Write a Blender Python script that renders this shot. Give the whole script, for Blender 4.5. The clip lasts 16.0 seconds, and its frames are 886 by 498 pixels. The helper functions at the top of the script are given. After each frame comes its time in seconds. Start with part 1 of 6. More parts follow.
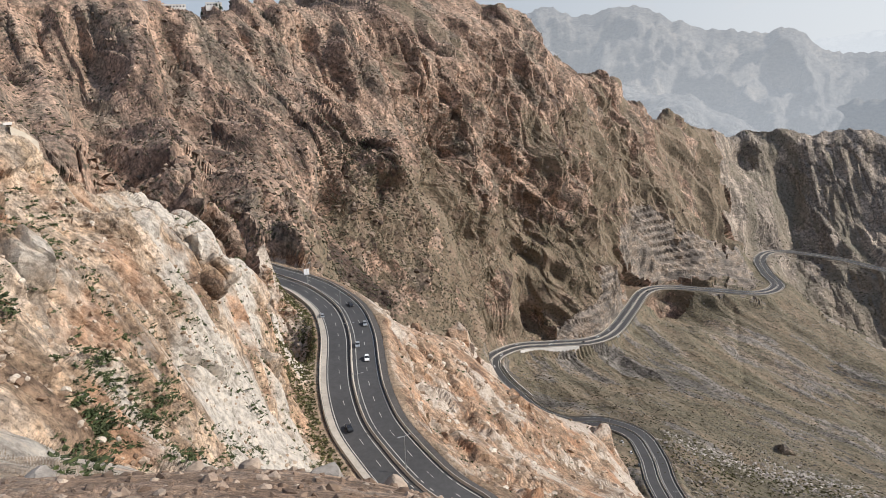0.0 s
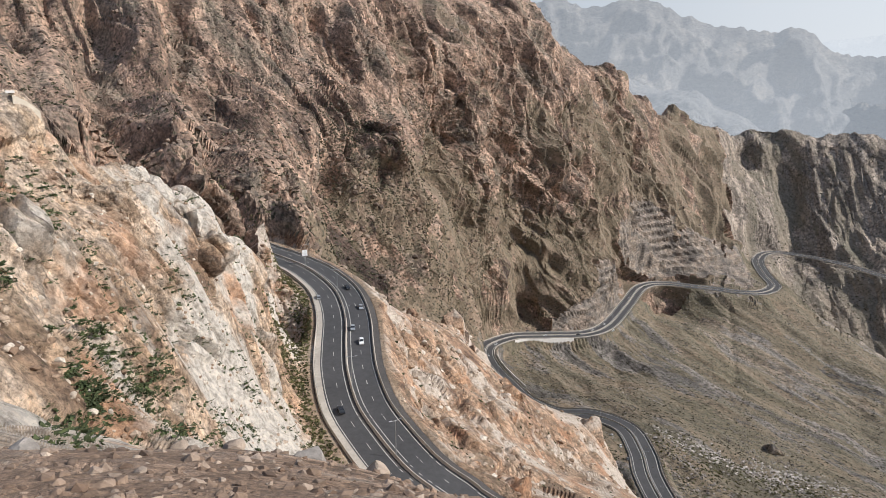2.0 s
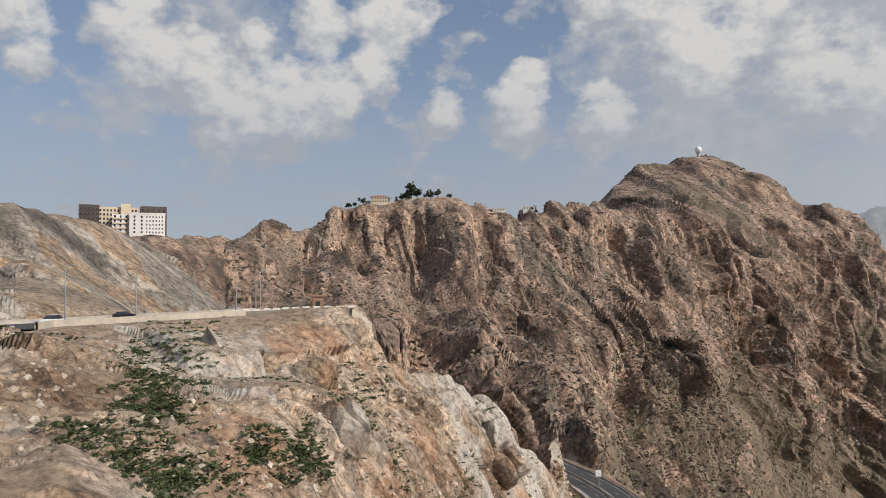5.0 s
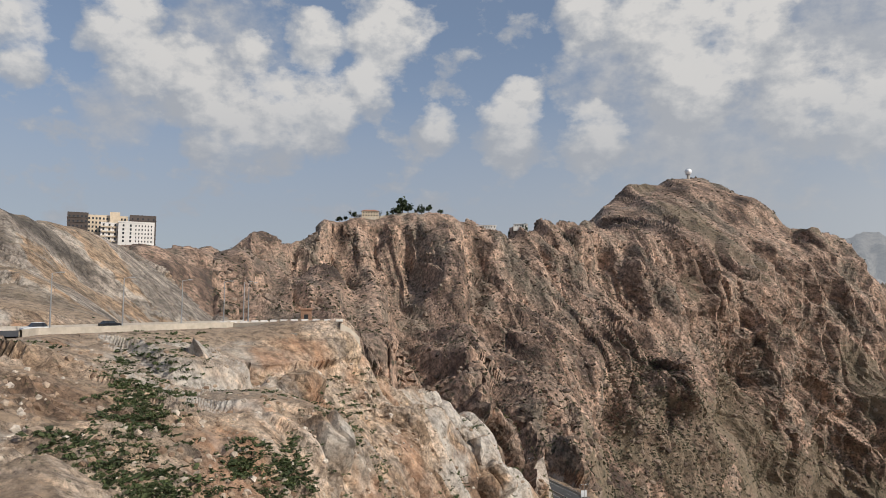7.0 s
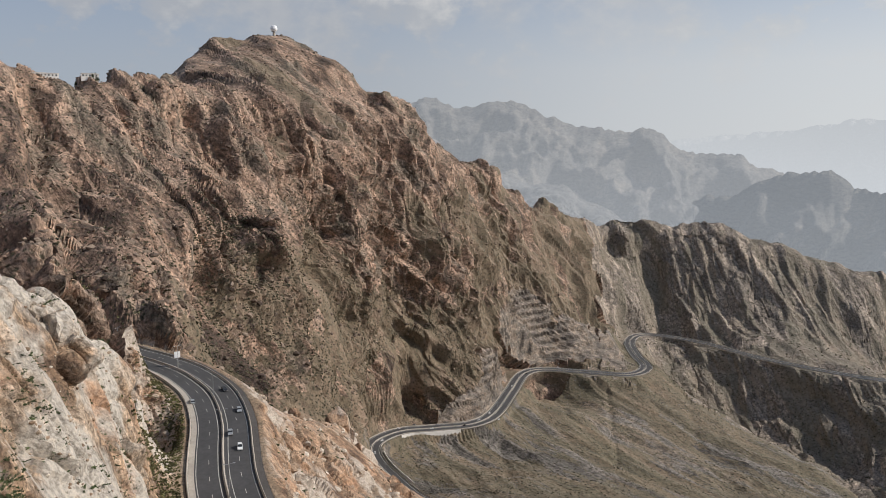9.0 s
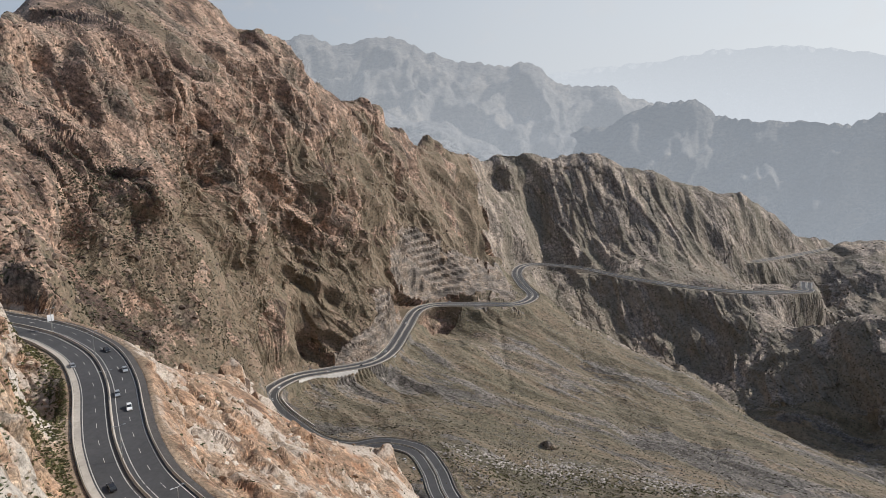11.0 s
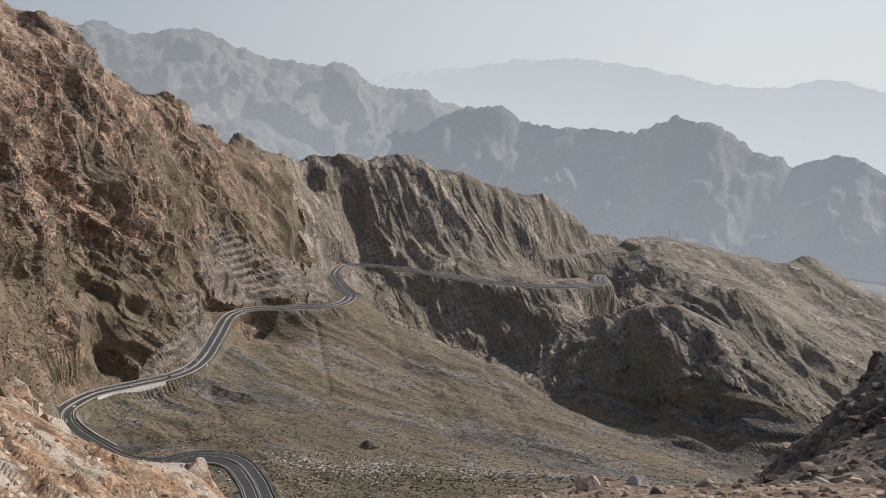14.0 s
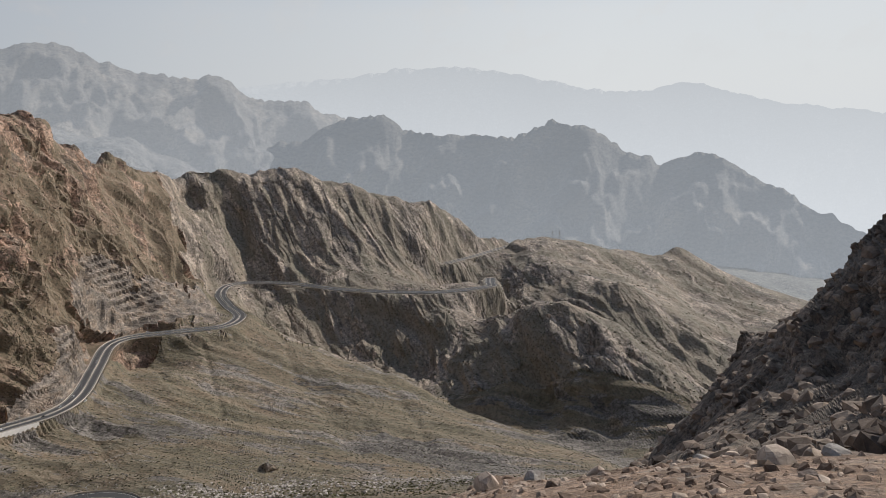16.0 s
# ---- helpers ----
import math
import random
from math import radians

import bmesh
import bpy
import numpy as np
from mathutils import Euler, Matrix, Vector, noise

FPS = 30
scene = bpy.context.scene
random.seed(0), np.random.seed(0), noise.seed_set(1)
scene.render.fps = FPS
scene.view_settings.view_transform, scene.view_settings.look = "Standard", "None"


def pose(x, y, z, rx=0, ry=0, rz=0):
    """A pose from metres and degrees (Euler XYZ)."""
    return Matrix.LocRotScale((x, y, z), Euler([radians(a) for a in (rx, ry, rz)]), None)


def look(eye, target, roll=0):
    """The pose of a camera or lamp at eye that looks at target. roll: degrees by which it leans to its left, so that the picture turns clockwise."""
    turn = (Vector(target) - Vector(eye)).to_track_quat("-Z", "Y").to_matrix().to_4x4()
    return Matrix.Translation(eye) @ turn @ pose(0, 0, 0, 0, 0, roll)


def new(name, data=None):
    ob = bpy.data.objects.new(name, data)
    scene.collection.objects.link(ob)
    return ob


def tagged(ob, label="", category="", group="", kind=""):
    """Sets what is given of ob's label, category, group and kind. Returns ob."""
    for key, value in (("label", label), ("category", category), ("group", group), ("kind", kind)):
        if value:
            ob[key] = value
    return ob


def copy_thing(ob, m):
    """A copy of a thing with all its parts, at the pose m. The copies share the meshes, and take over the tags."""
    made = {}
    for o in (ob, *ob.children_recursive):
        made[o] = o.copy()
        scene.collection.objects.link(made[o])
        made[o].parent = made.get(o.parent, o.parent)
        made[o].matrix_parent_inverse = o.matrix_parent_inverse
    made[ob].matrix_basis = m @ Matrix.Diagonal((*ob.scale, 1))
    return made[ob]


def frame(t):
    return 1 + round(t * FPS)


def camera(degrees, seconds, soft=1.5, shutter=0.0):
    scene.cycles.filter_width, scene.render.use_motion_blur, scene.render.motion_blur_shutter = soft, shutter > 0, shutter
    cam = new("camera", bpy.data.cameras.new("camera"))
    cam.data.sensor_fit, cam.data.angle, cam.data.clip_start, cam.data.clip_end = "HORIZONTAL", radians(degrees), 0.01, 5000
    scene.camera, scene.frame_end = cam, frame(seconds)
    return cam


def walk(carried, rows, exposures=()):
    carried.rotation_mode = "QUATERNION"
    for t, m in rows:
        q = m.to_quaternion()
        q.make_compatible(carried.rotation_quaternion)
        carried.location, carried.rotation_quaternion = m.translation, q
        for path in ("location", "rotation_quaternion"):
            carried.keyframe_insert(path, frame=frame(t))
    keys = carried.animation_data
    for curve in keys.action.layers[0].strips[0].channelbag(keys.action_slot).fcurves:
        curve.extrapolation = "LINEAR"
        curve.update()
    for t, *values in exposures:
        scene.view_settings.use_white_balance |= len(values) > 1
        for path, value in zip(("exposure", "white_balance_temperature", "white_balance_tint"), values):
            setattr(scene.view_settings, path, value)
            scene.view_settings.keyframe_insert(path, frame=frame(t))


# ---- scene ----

# ---------------------------------------------------------------- camera and its walk
cam = camera(63.78, 16.0, soft=0.6)
walk(cam, [
    (0, pose(-0.06, 0.00, -0.05, 76.40, 2.21, 9.13)),
    (0.5, pose(-0.02, -0.01, -0.01, 76.24, 1.07, 10.80)),
    (1, pose(0.00, 0.00, 0.00, 75.79, 0.52, 11.59)),
    (1.5, pose(0.01, 0.01, 0.00, 75.46, 0.33, 11.57)),
    (2, pose(0.04, 0.01, 0.00, 75.35, -0.16, 9.64)),
    (2.5, pose(0.09, 0.01, 0.00, 75.13, -1.25, 4.03)),
    (3, pose(0.10, 0.01, 0.00, 75.30, -1.05, 2.09)),
    (3.5, pose(0.06, 0.00, 0.00, 82.34, 1.21, 16.10)),
    (4, pose(0.00, 0.00, 0.00, 87.09, 0.59, 27.85)),
    (4.5, pose(-0.01, -0.01, 0.00, 91.45, 0.63, 32.83)),
    (4.7, pose(-0.01, -0.01, 0.00, 92.07, 0.68, 32.99)),
    (7, pose(-0.06, -0.03, 0.01, 93.84, -0.69, 32.11)),
    (7.5, pose(-0.07, -0.04, 0.01, 91.55, -1.37, 25.18)),
    (8, pose(-0.08, -0.05, 0.02, 87.10, -2.20, 14.51)),
    (8.5, pose(-0.09, -0.05, 0.02, 86.28, -1.64, 8.73)),
    (9, pose(-0.10, -0.06, 0.02, 82.82, -0.26, 0.03)),
    (9.2, pose(-0.10, -0.06, 0.02, 81.30, -0.24, -1.24)),
    (11.3, pose(-0.16, -0.12, 0.05, 77.73, 1.24, -11.21)),
    (11.5, pose(-0.16, -0.12, 0.05, 77.62, 1.03, -12.62)),
    (12, pose(-0.15, -0.12, 0.05, 77.44, 0.73, -15.77)),
    (12.5, pose(-0.14, -0.11, 0.05, 77.45, 0.57, -17.59)),
    (13, pose(-0.14, -0.11, 0.05, 77.58, -0.15, -20.68)),
    (13.5, pose(-0.13, -0.11, 0.05, 77.76, -0.56, -22.46)),
    (14, pose(-0.10, -0.07, 0.04, 77.87, -0.77, -23.81)),
    (14.5, pose(-0.06, -0.07, 0.04, 78.07, -1.23, -27.75)),
    (15, pose(0.00, 0.00, 0.00, 78.24, -0.30, -31.41)),
    (15.5, pose(-0.01, -0.04, 0.01, 78.40, 0.36, -32.41)),
    (16, pose(0.00, -0.03, 0.00, 78.60, 0.75, -33.13)),
], exposures=[(0, 0.3, 6350, 10), (2.5, 0.3, 6200, 10), (3.0, 0.28, 6250, 10), (4.0, -0.05, 6450, 10), (7.0, -0.1, 6500, 10), (9.0, -0.05, 6450, 10), (11.5, 0.1, 6250, 10), (13.0, 0.0, 6300, 10), (16, -0.05, 6430, 10)])

# ---------------------------------------------------------------- world, sun
SUN_AZIMUTH, SUN_ELEVATION = radians(88), radians(36)
world = bpy.data.worlds.new("sky")
scene.world = world
world.use_nodes = True


# heaps of cumulus: bearing, height and half width in degrees
CLOUDS = [(-64.0, 18.2, 2.5), (-63.5, 15.7, 1.6), (-57.7, 18.5, 2.6), (-56.2, 20.3, 1.8), (-55.1, 15.9, 2.5), (-52.5, 16.0, 3.0), (-47.5, 18.4, 1.6), (-46.0, 13.5, 3.6),
          (-49.4, 12.8, 3.2), (-42.3, 14.1, 3.2), (-38.9, 16.2, 2.3), (-42.7, 19.6, 2.2), (-37.0, 20.0, 2.9), (-32.9, 13.3, 1.8), (-26.7, 13.1, 2.8), (-26.3, 15.4, 1.9),
          (-20.6, 21.6, 2.5), (-16.7, 21.1, 2.7), (-13.7, 18.7, 4.1), (-12.5, 16.1, 3.6), (-9.2, 19.4, 3.6), (-4.7, 13.8, 3.2), (-0.9, 12.6, 2.7), (-20.2, 12.6, 2.6)]
GREY_CLOUDS = [(-18.0, 16.9, 4.5), (-5.0, 17.9, 5.2), (-1.1, 18.4, 5.0), (5.0, 16.5, 6.5), (-12.0, 13.0, 6.5), (-57.0, 13.5, 2.6), (-50.0, 17.0, 5.0), (14.0, 15.0, 7.0)]


def sky_world():
    nt = world.node_tree
    nt.nodes.clear()
    N = lambda kind, **kw: node(nt, kind, **kw)
    out, bg = N("ShaderNodeOutputWorld"), N("ShaderNodeBackground")
    sky = N("ShaderNodeTexSky", sky_type="NISHITA", sun_disc=False, sun_elevation=SUN_ELEVATION, sun_rotation=SUN_AZIMUTH)
    sky.air_density, sky.dust_density, sky.altitude = 1.0, 2.0, 1800
    co = N("ShaderNodeTexCoord")
    sep = N("ShaderNodeSeparateXYZ")
    nt.links.new(co.outputs["Generated"], sep.inputs[0])
    # cumulus: lumpy noise, squeezed upright towards the horizon
    mp = N("ShaderNodeMapping")
    mp.inputs["Scale"].default_value = (1.0, 1.0, 1.5)
    nt.links.new(co.outputs["Generated"], mp.inputs[0])
    big, lit = noise_node(nt, mp.outputs[0], 15.0, 12, 0.58), noise_node(nt, mp.outputs[0], 30.0, 8, 0.58)

    def heaps(places, shift_az, shift_el):
        """The highest of round heaps, one at the middle of each and nought at its rim."""
        top = None
        for az, el, wide in places:
            a, e = radians(az + shift_az * wide), radians(el + shift_el * wide)
            dot = N("ShaderNodeVectorMath", operation="DOT_PRODUCT")
            dot.inputs[1].default_value = (math.sin(a) * math.cos(e), math.cos(a) * math.cos(e), math.sin(e))
            nt.links.new(co.outputs["Generated"], dot.inputs[0])
            near = N("ShaderNodeMapRange")
            near.inputs["From Min"].default_value, near.inputs["From Max"].default_value = math.cos(radians(wide * 1.25)), 1.0
            nt.links.new(dot.outputs["Value"], near.inputs["Value"])
            if top is None:
                top = near.outputs[0]
            else:
                m = N("ShaderNodeMath", operation="MAXIMUM")
                nt.links.new(top, m.inputs[0])
                nt.links.new(near.outputs[0], m.inputs[1])
                top = m.outputs[0]
        return top

    def lumpy(heap, noise_out, gain, add):
        m = N("ShaderNodeMath", operation="MULTIPLY_ADD")
        nt.links.new(noise_out, m.inputs[0])
        m.inputs[1].default_value, m.inputs[2].default_value = gain, add
        t = N("ShaderNodeMath", operation="ADD")
        nt.links.new(m.outputs[0], t.inputs[0])
        nt.links.new(heap, t.inputs[1])
        return t.outputs[0]

    # thin veil over the blue, grey sheets of cloud, and the white heaps with their lit upper side
    veil = mix(nt, sky.outputs[0], (2.5, 3.1, 4.05), 0.4)
    sheet = lumpy(heaps(GREY_CLOUDS, 0, 0), big, 2.6, -1.35)
    m0 = mix(nt, veil, ramp(nt, lit, [(0.35, (3.6, 3.8, 4.2)), (0.65, (4.5, 4.6, 4.8))]), ramp(nt, sheet, [(0.0, (0, 0, 0)), (0.9, (0.9, 0.9, 0.9))]))
    body = lumpy(heaps(CLOUDS, 0, 0), big, 2.7, -1.36)
    sunny = lumpy(heaps(CLOUDS, 0.18, 0.42), lit, 2.6, -1.35)
    cover = ramp(nt, body, [(0.08, (0, 0, 0)), (0.36, (0.6, 0.6, 0.6)), (0.72, (0.95, 0.95, 0.95))])
    tone = ramp(nt, sunny, [(0.05, (3.7, 3.9, 4.25)), (0.40, (4.7, 4.8, 4.95)), (0.9, (6.5, 6.35, 6.15))])
    m1 = mix(nt, m0, tone, cover)
    # haze towards the horizon and towards the sunny side
    hz = ramp(nt, sep.outputs["Z"], [(0.0, (1, 1, 1)), (0.12, (0.9, 0.9, 0.9)), (0.20, (0.55, 0.55, 0.55)), (0.27, (0.15, 0.15, 0.15)), (0.36, (0.0, 0.0, 0.0))])
    half = N("ShaderNodeMath", operation="MULTIPLY_ADD")
    nt.links.new(sep.outputs["X"], half.inputs[0])
    half.inputs[1].default_value, half.inputs[2].default_value = 0.5, 0.5
    side = ramp(nt, half.outputs[0], [(0.05, (0.75, 0.75, 0.75)), (0.3, (0.82, 0.82, 0.82)), (0.5, (0.92, 0.92, 0.92)), (0.62, (1, 1, 1))])
    hm = N("ShaderNodeMath", operation="MULTIPLY")
    nt.links.new(hz, hm.inputs[0])
    nt.links.new(side, hm.inputs[1])
    haze = ramp(nt, half.outputs[0], [(0.2, (3.4, 3.65, 4.1)), (0.45, (3.95, 4.15, 4.45)), (0.62, (5.2, 5.4, 5.6)), (0.85, (6.6, 6.75, 6.8))])
    m2 = mix(nt, m1, haze, hm.outputs[0])
    nt.links.new(m2, bg.inputs["Color"])
    bg.inputs["Strength"].default_value = 0.11
    nt.links.new(bg.outputs[0], out.inputs[0])


def noise_node(nt, co, scale, detail, rough):
    n = node(nt, "ShaderNodeTexNoise")
    n.inputs["Scale"].default_value, n.inputs["Detail"].default_value, n.inputs["Roughness"].default_value = scale, detail, rough
    nt.links.new(co, n.inputs["Vector"])
    return n.outputs["Fac"]


def node(nt, kind, **kw):
    n = nt.nodes.new(kind)
    for k, v in kw.items():
        setattr(n, k, v)
    return n


def ramp(nt, fac, stops):
    n = nt.nodes.new("ShaderNodeValToRGB")
    cr = n.color_ramp
    while len(cr.elements) < len(stops):
        cr.elements.new(0.5)
    for e, (p, c) in zip(cr.elements, stops):
        e.position, e.color = p, (*c, 1)
    nt.links.new(fac, n.inputs[0])
    return n.outputs[0]


def mix(nt, a, b, fac, blend="MIX"):
    n = nt.nodes.new("ShaderNodeMix")
    n.data_type, n.blend_type = "RGBA", blend
    for sock, v in ((n.inputs[0], fac), (n.inputs[6], a), (n.inputs[7], b)):
        if isinstance(v, (int, float)):
            sock.default_value = v
        elif isinstance(v, tuple):
            sock.default_value = (*v, 1)
        else:
            nt.links.new(v, sock)
    return n.outputs[2]


sky_world()
sun = new("sun", bpy.data.lights.new("sun", "SUN"))
sun.data.energy, sun.data.angle, sun.data.color = 4.2, radians(0.8), (1.0, 0.94, 0.86)
sun.matrix_world = look((math.sin(SUN_AZIMUTH) * math.cos(SUN_ELEVATION), math.cos(SUN_AZIMUTH) * math.cos(SUN_ELEVATION), math.sin(SUN_ELEVATION)), (0, 0, 0))


# ---------------------------------------------------------------- materials
def material(name, rough=0.85, metal=0.0):
    m = bpy.data.materials.new(name)
    m.use_nodes = True
    b = m.node_tree.nodes["Principled BSDF"]
    b.inputs["Roughness"].default_value, b.inputs["Metallic"].default_value = rough, metal
    return m, m.node_tree, b


def noise_tex(nt, co, scale, detail=5, rough=0.55, dist=0.0):
    n = nt.nodes.new("ShaderNodeTexNoise")
    n.inputs["Scale"].default_value, n.inputs["Detail"].default_value = scale, detail
    n.inputs["Roughness"].default_value, n.inputs["Distortion"].default_value = rough, dist
    nt.links.new(co, n.inputs["Vector"])
    return n.outputs["Fac"]


def bump(nt, b, height, strength, distance):
    n = nt.nodes.new("ShaderNodeBump")
    n.inputs["Strength"].default_value, n.inputs["Distance"].default_value = strength, distance
    nt.links.new(height, n.inputs["Height"])
    old = b.inputs["Normal"]
    if old.is_linked:
        nt.links.new(old.links[0].from_socket, n.inputs["Normal"])
    nt.links.new(n.outputs[0], old)


def rock(name, stops, size, green=0.0, soil=None, crack=1.0, lean=(0.45, -0.45, -0.77), stretch=0.35, pale=None, speckle=0.85, cover=None, grain=8.0):
    """Weathered rock: colour bands of a noise of that size in metres, cracks, dry soil on the flatter parts and scrub."""
    m, nt, b = material(name, 0.9)
    stops = [(0.5 + (a - 0.5) * 0.55, c) for a, c in stops]
    geo = nt.nodes.new("ShaderNodeNewGeometry")
    pos = geo.outputs["Position"]
    dot = nt.nodes.new("ShaderNodeVectorMath")
    dot.operation = "DOT_PRODUCT"
    dot.inputs[1].default_value = lean
    nt.links.new(pos, dot.inputs[0])
    back = nt.nodes.new("ShaderNodeVectorMath")
    back.operation = "SCALE"
    back.inputs[0].default_value = tuple(v * (1 - stretch) for v in lean)
    nt.links.new(dot.outputs["Value"], back.inputs["Scale"])
    sub = nt.nodes.new("ShaderNodeVectorMath")
    sub.operation = "SUBTRACT"
    nt.links.new(pos, sub.inputs[0])
    nt.links.new(back.outputs[0], sub.inputs[1])
    streak = sub.outputs[0]
    c = ramp(nt, noise_tex(nt, streak, 1 / size, 8, 0.62, 0.15), stops)
    fine = ramp(nt, noise_tex(nt, pos, 9 / size, 6, 0.7), [(0.38, (0.42, 0.40, 0.38)), (0.5, (0.95, 0.95, 0.95)), (0.62, (1.35, 1.32, 1.28))])
    c = mix(nt, c, fine, 0.85, "MULTIPLY")
    # dark specks stand for scrub and for small shadows among the rocks
    speck = ramp(nt, noise_tex(nt, pos, 20 / size, 9, 0.82), [(0.42, (0.18, 0.165, 0.14)), (0.475, (0.95, 0.95, 0.95)), (0.55, (1.0, 1.0, 1.0)), (0.61, (1.6, 1.56, 1.5))])
    c = mix(nt, c, speck, speckle, "MULTIPLY")
    vor = nt.nodes.new("ShaderNodeTexVoronoi")
    vor.feature = "DISTANCE_TO_EDGE"
    vor.inputs["Scale"].default_value = 3.2 / size
    nt.links.new(streak, vor.inputs["Vector"])
    cr = ramp(nt, vor.outputs["Distance"], [(0.0, (0.45, 0.42, 0.40)), (0.07, (1, 1, 1))])
    c = mix(nt, c, cr, 0.6 * crack, "MULTIPLY")
    cell = nt.nodes.new("ShaderNodeTexVoronoi")
    cell.inputs["Scale"].default_value = 3.2 / size
    nt.links.new(streak, cell.inputs["Vector"])
    grey = nt.nodes.new("ShaderNodeRGBToBW")
    nt.links.new(cell.outputs["Color"], grey.inputs[0])
    c = mix(nt, c, ramp(nt, grey.outputs[0], [(0.2, (0.75, 0.73, 0.71)), (0.8, (1.55, 1.5, 1.45))]), 0.75 * crack, "MULTIPLY")
    chip = nt.nodes.new("ShaderNodeTexVoronoi")
    chip.feature = "DISTANCE_TO_EDGE"
    chip.inputs["Scale"].default_value = 10 / size
    nt.links.new(streak, chip.inputs["Vector"])
    c = mix(nt, c, ramp(nt, chip.outputs["Distance"], [(0.0, (0.4, 0.37, 0.34)), (0.06, (1, 1, 1))]), 0.5 * crack, "MULTIPLY")
    up = nt.nodes.new("ShaderNodeSeparateXYZ")
    nt.links.new(geo.outputs["Normal"], up.inputs[0])
    if pale:
        om = ramp(nt, noise_tex(nt, pos, 0.7 / size, 4, 0.5, 0.15), [(0.56, (0, 0, 0)), (0.63, (0.6, 0.6, 0.6))])
        c = mix(nt, c, mix(nt, (0.42, 0.225, 0.125), fine, 0.8, "MULTIPLY"), om)
        pm = ramp(nt, noise_tex(nt, streak, 0.45 / size, 6, 0.6, 0.2), [(0.49, (0, 0, 0)), (0.56, (0.95, 0.95, 0.95))])
        c = mix(nt, c, mix(nt, pale, fine, 0.7, "MULTIPLY"), pm)
    if cover:
        # thin soil and dead grass where the face is not bare, dotted with scrub
        at = nt.nodes.new("ShaderNodeAttribute")
        at.attribute_name = "cover"
        edge = nt.nodes.new("ShaderNodeMath")
        edge.operation = "MULTIPLY_ADD"
        nt.links.new(noise_tex(nt, streak, 4 / size, 8, 0.7), edge.inputs[0])
        edge.inputs[1].default_value = 1.4
        nt.links.new(at.outputs["Fac"], edge.inputs[2])
        cm = ramp(nt, edge.outputs[0], [(0.98, (0, 0, 0)), (1.25, (0.9, 0.9, 0.9))])
        earth = ramp(nt, noise_tex(nt, streak, 1.5 / size, 6, 0.65), [(0.36, cover[0]), (0.5, cover[1]), (0.64, cover[2])])
        earth = mix(nt, earth, fine, 0.5, "MULTIPLY")
        c = mix(nt, c, earth, cm)
        tuft = nt.nodes.new("ShaderNodeTexVoronoi")
        tuft.inputs["Scale"].default_value = grain / size
        nt.links.new(pos, tuft.inputs["Vector"])
        c = mix(nt, c, (0.062, 0.06, 0.035), ramp(nt, tuft.outputs["Distance"], [(0.16, (0.85, 0.85, 0.85)), (0.34, (0, 0, 0))]))
    if soil:
        sm = ramp(nt, up.outputs["Z"], [(0.86, (0, 0, 0)), (0.97, (0.85, 0.85, 0.85))])
        c = mix(nt, c, mix(nt, soil, fine, 0.8, "MULTIPLY"), sm)
    if green:
        gm = ramp(nt, noise_tex(nt, pos, 14 / size, 4, 0.75), [(0.66 - green, (0, 0, 0)), (0.72 - green, (1, 1, 1))])
        gs = ramp(nt, up.outputs["Z"], [(0.3, (0, 0, 0)), (0.6, (0.85, 0.85, 0.85))])
        g2 = mix(nt, (0, 0, 0), gm, gs)
        c = mix(nt, c, (0.075, 0.078, 0.035), g2)
    nt.links.new(c, b.inputs["Base Color"])
    bump(nt, b, noise_tex(nt, streak, 9 / size, 9, 0.75), 1.0, size * 0.055)
    bump(nt, b, vor.outputs["Distance"], 0.7 * crack, size * 0.05)
    bump(nt, b, chip.outputs["Distance"], 0.7 * crack, size * 0.025)
    return m


def plain(name, colour, rough=0.7, metal=0.0, grain=0.25, scale=3.0, relief=0.0):
    """One colour with stains and grain."""
    m, nt, b = material(name, rough, metal)
    co = nt.nodes.new("ShaderNodeNewGeometry").outputs["Position"]
    lo, hi = tuple(v * (1 - grain) for v in colour), tuple(min(1, v * (1 + grain)) for v in colour)
    c = ramp(nt, noise_tex(nt, co, scale, 7, 0.65), [(0.3, lo), (0.7, hi)])
    c = mix(nt, c, ramp(nt, noise_tex(nt, co, scale * 0.09, 4), [(0.35, (0.85, 0.85, 0.85)), (0.65, (1.08, 1.08, 1.08))]), 1.0, "MULTIPLY")
    nt.links.new(c, b.inputs["Base Color"])
    if relief:
        bump(nt, b, noise_tex(nt, co, scale * 4, 4), 0.6, relief)
    return m


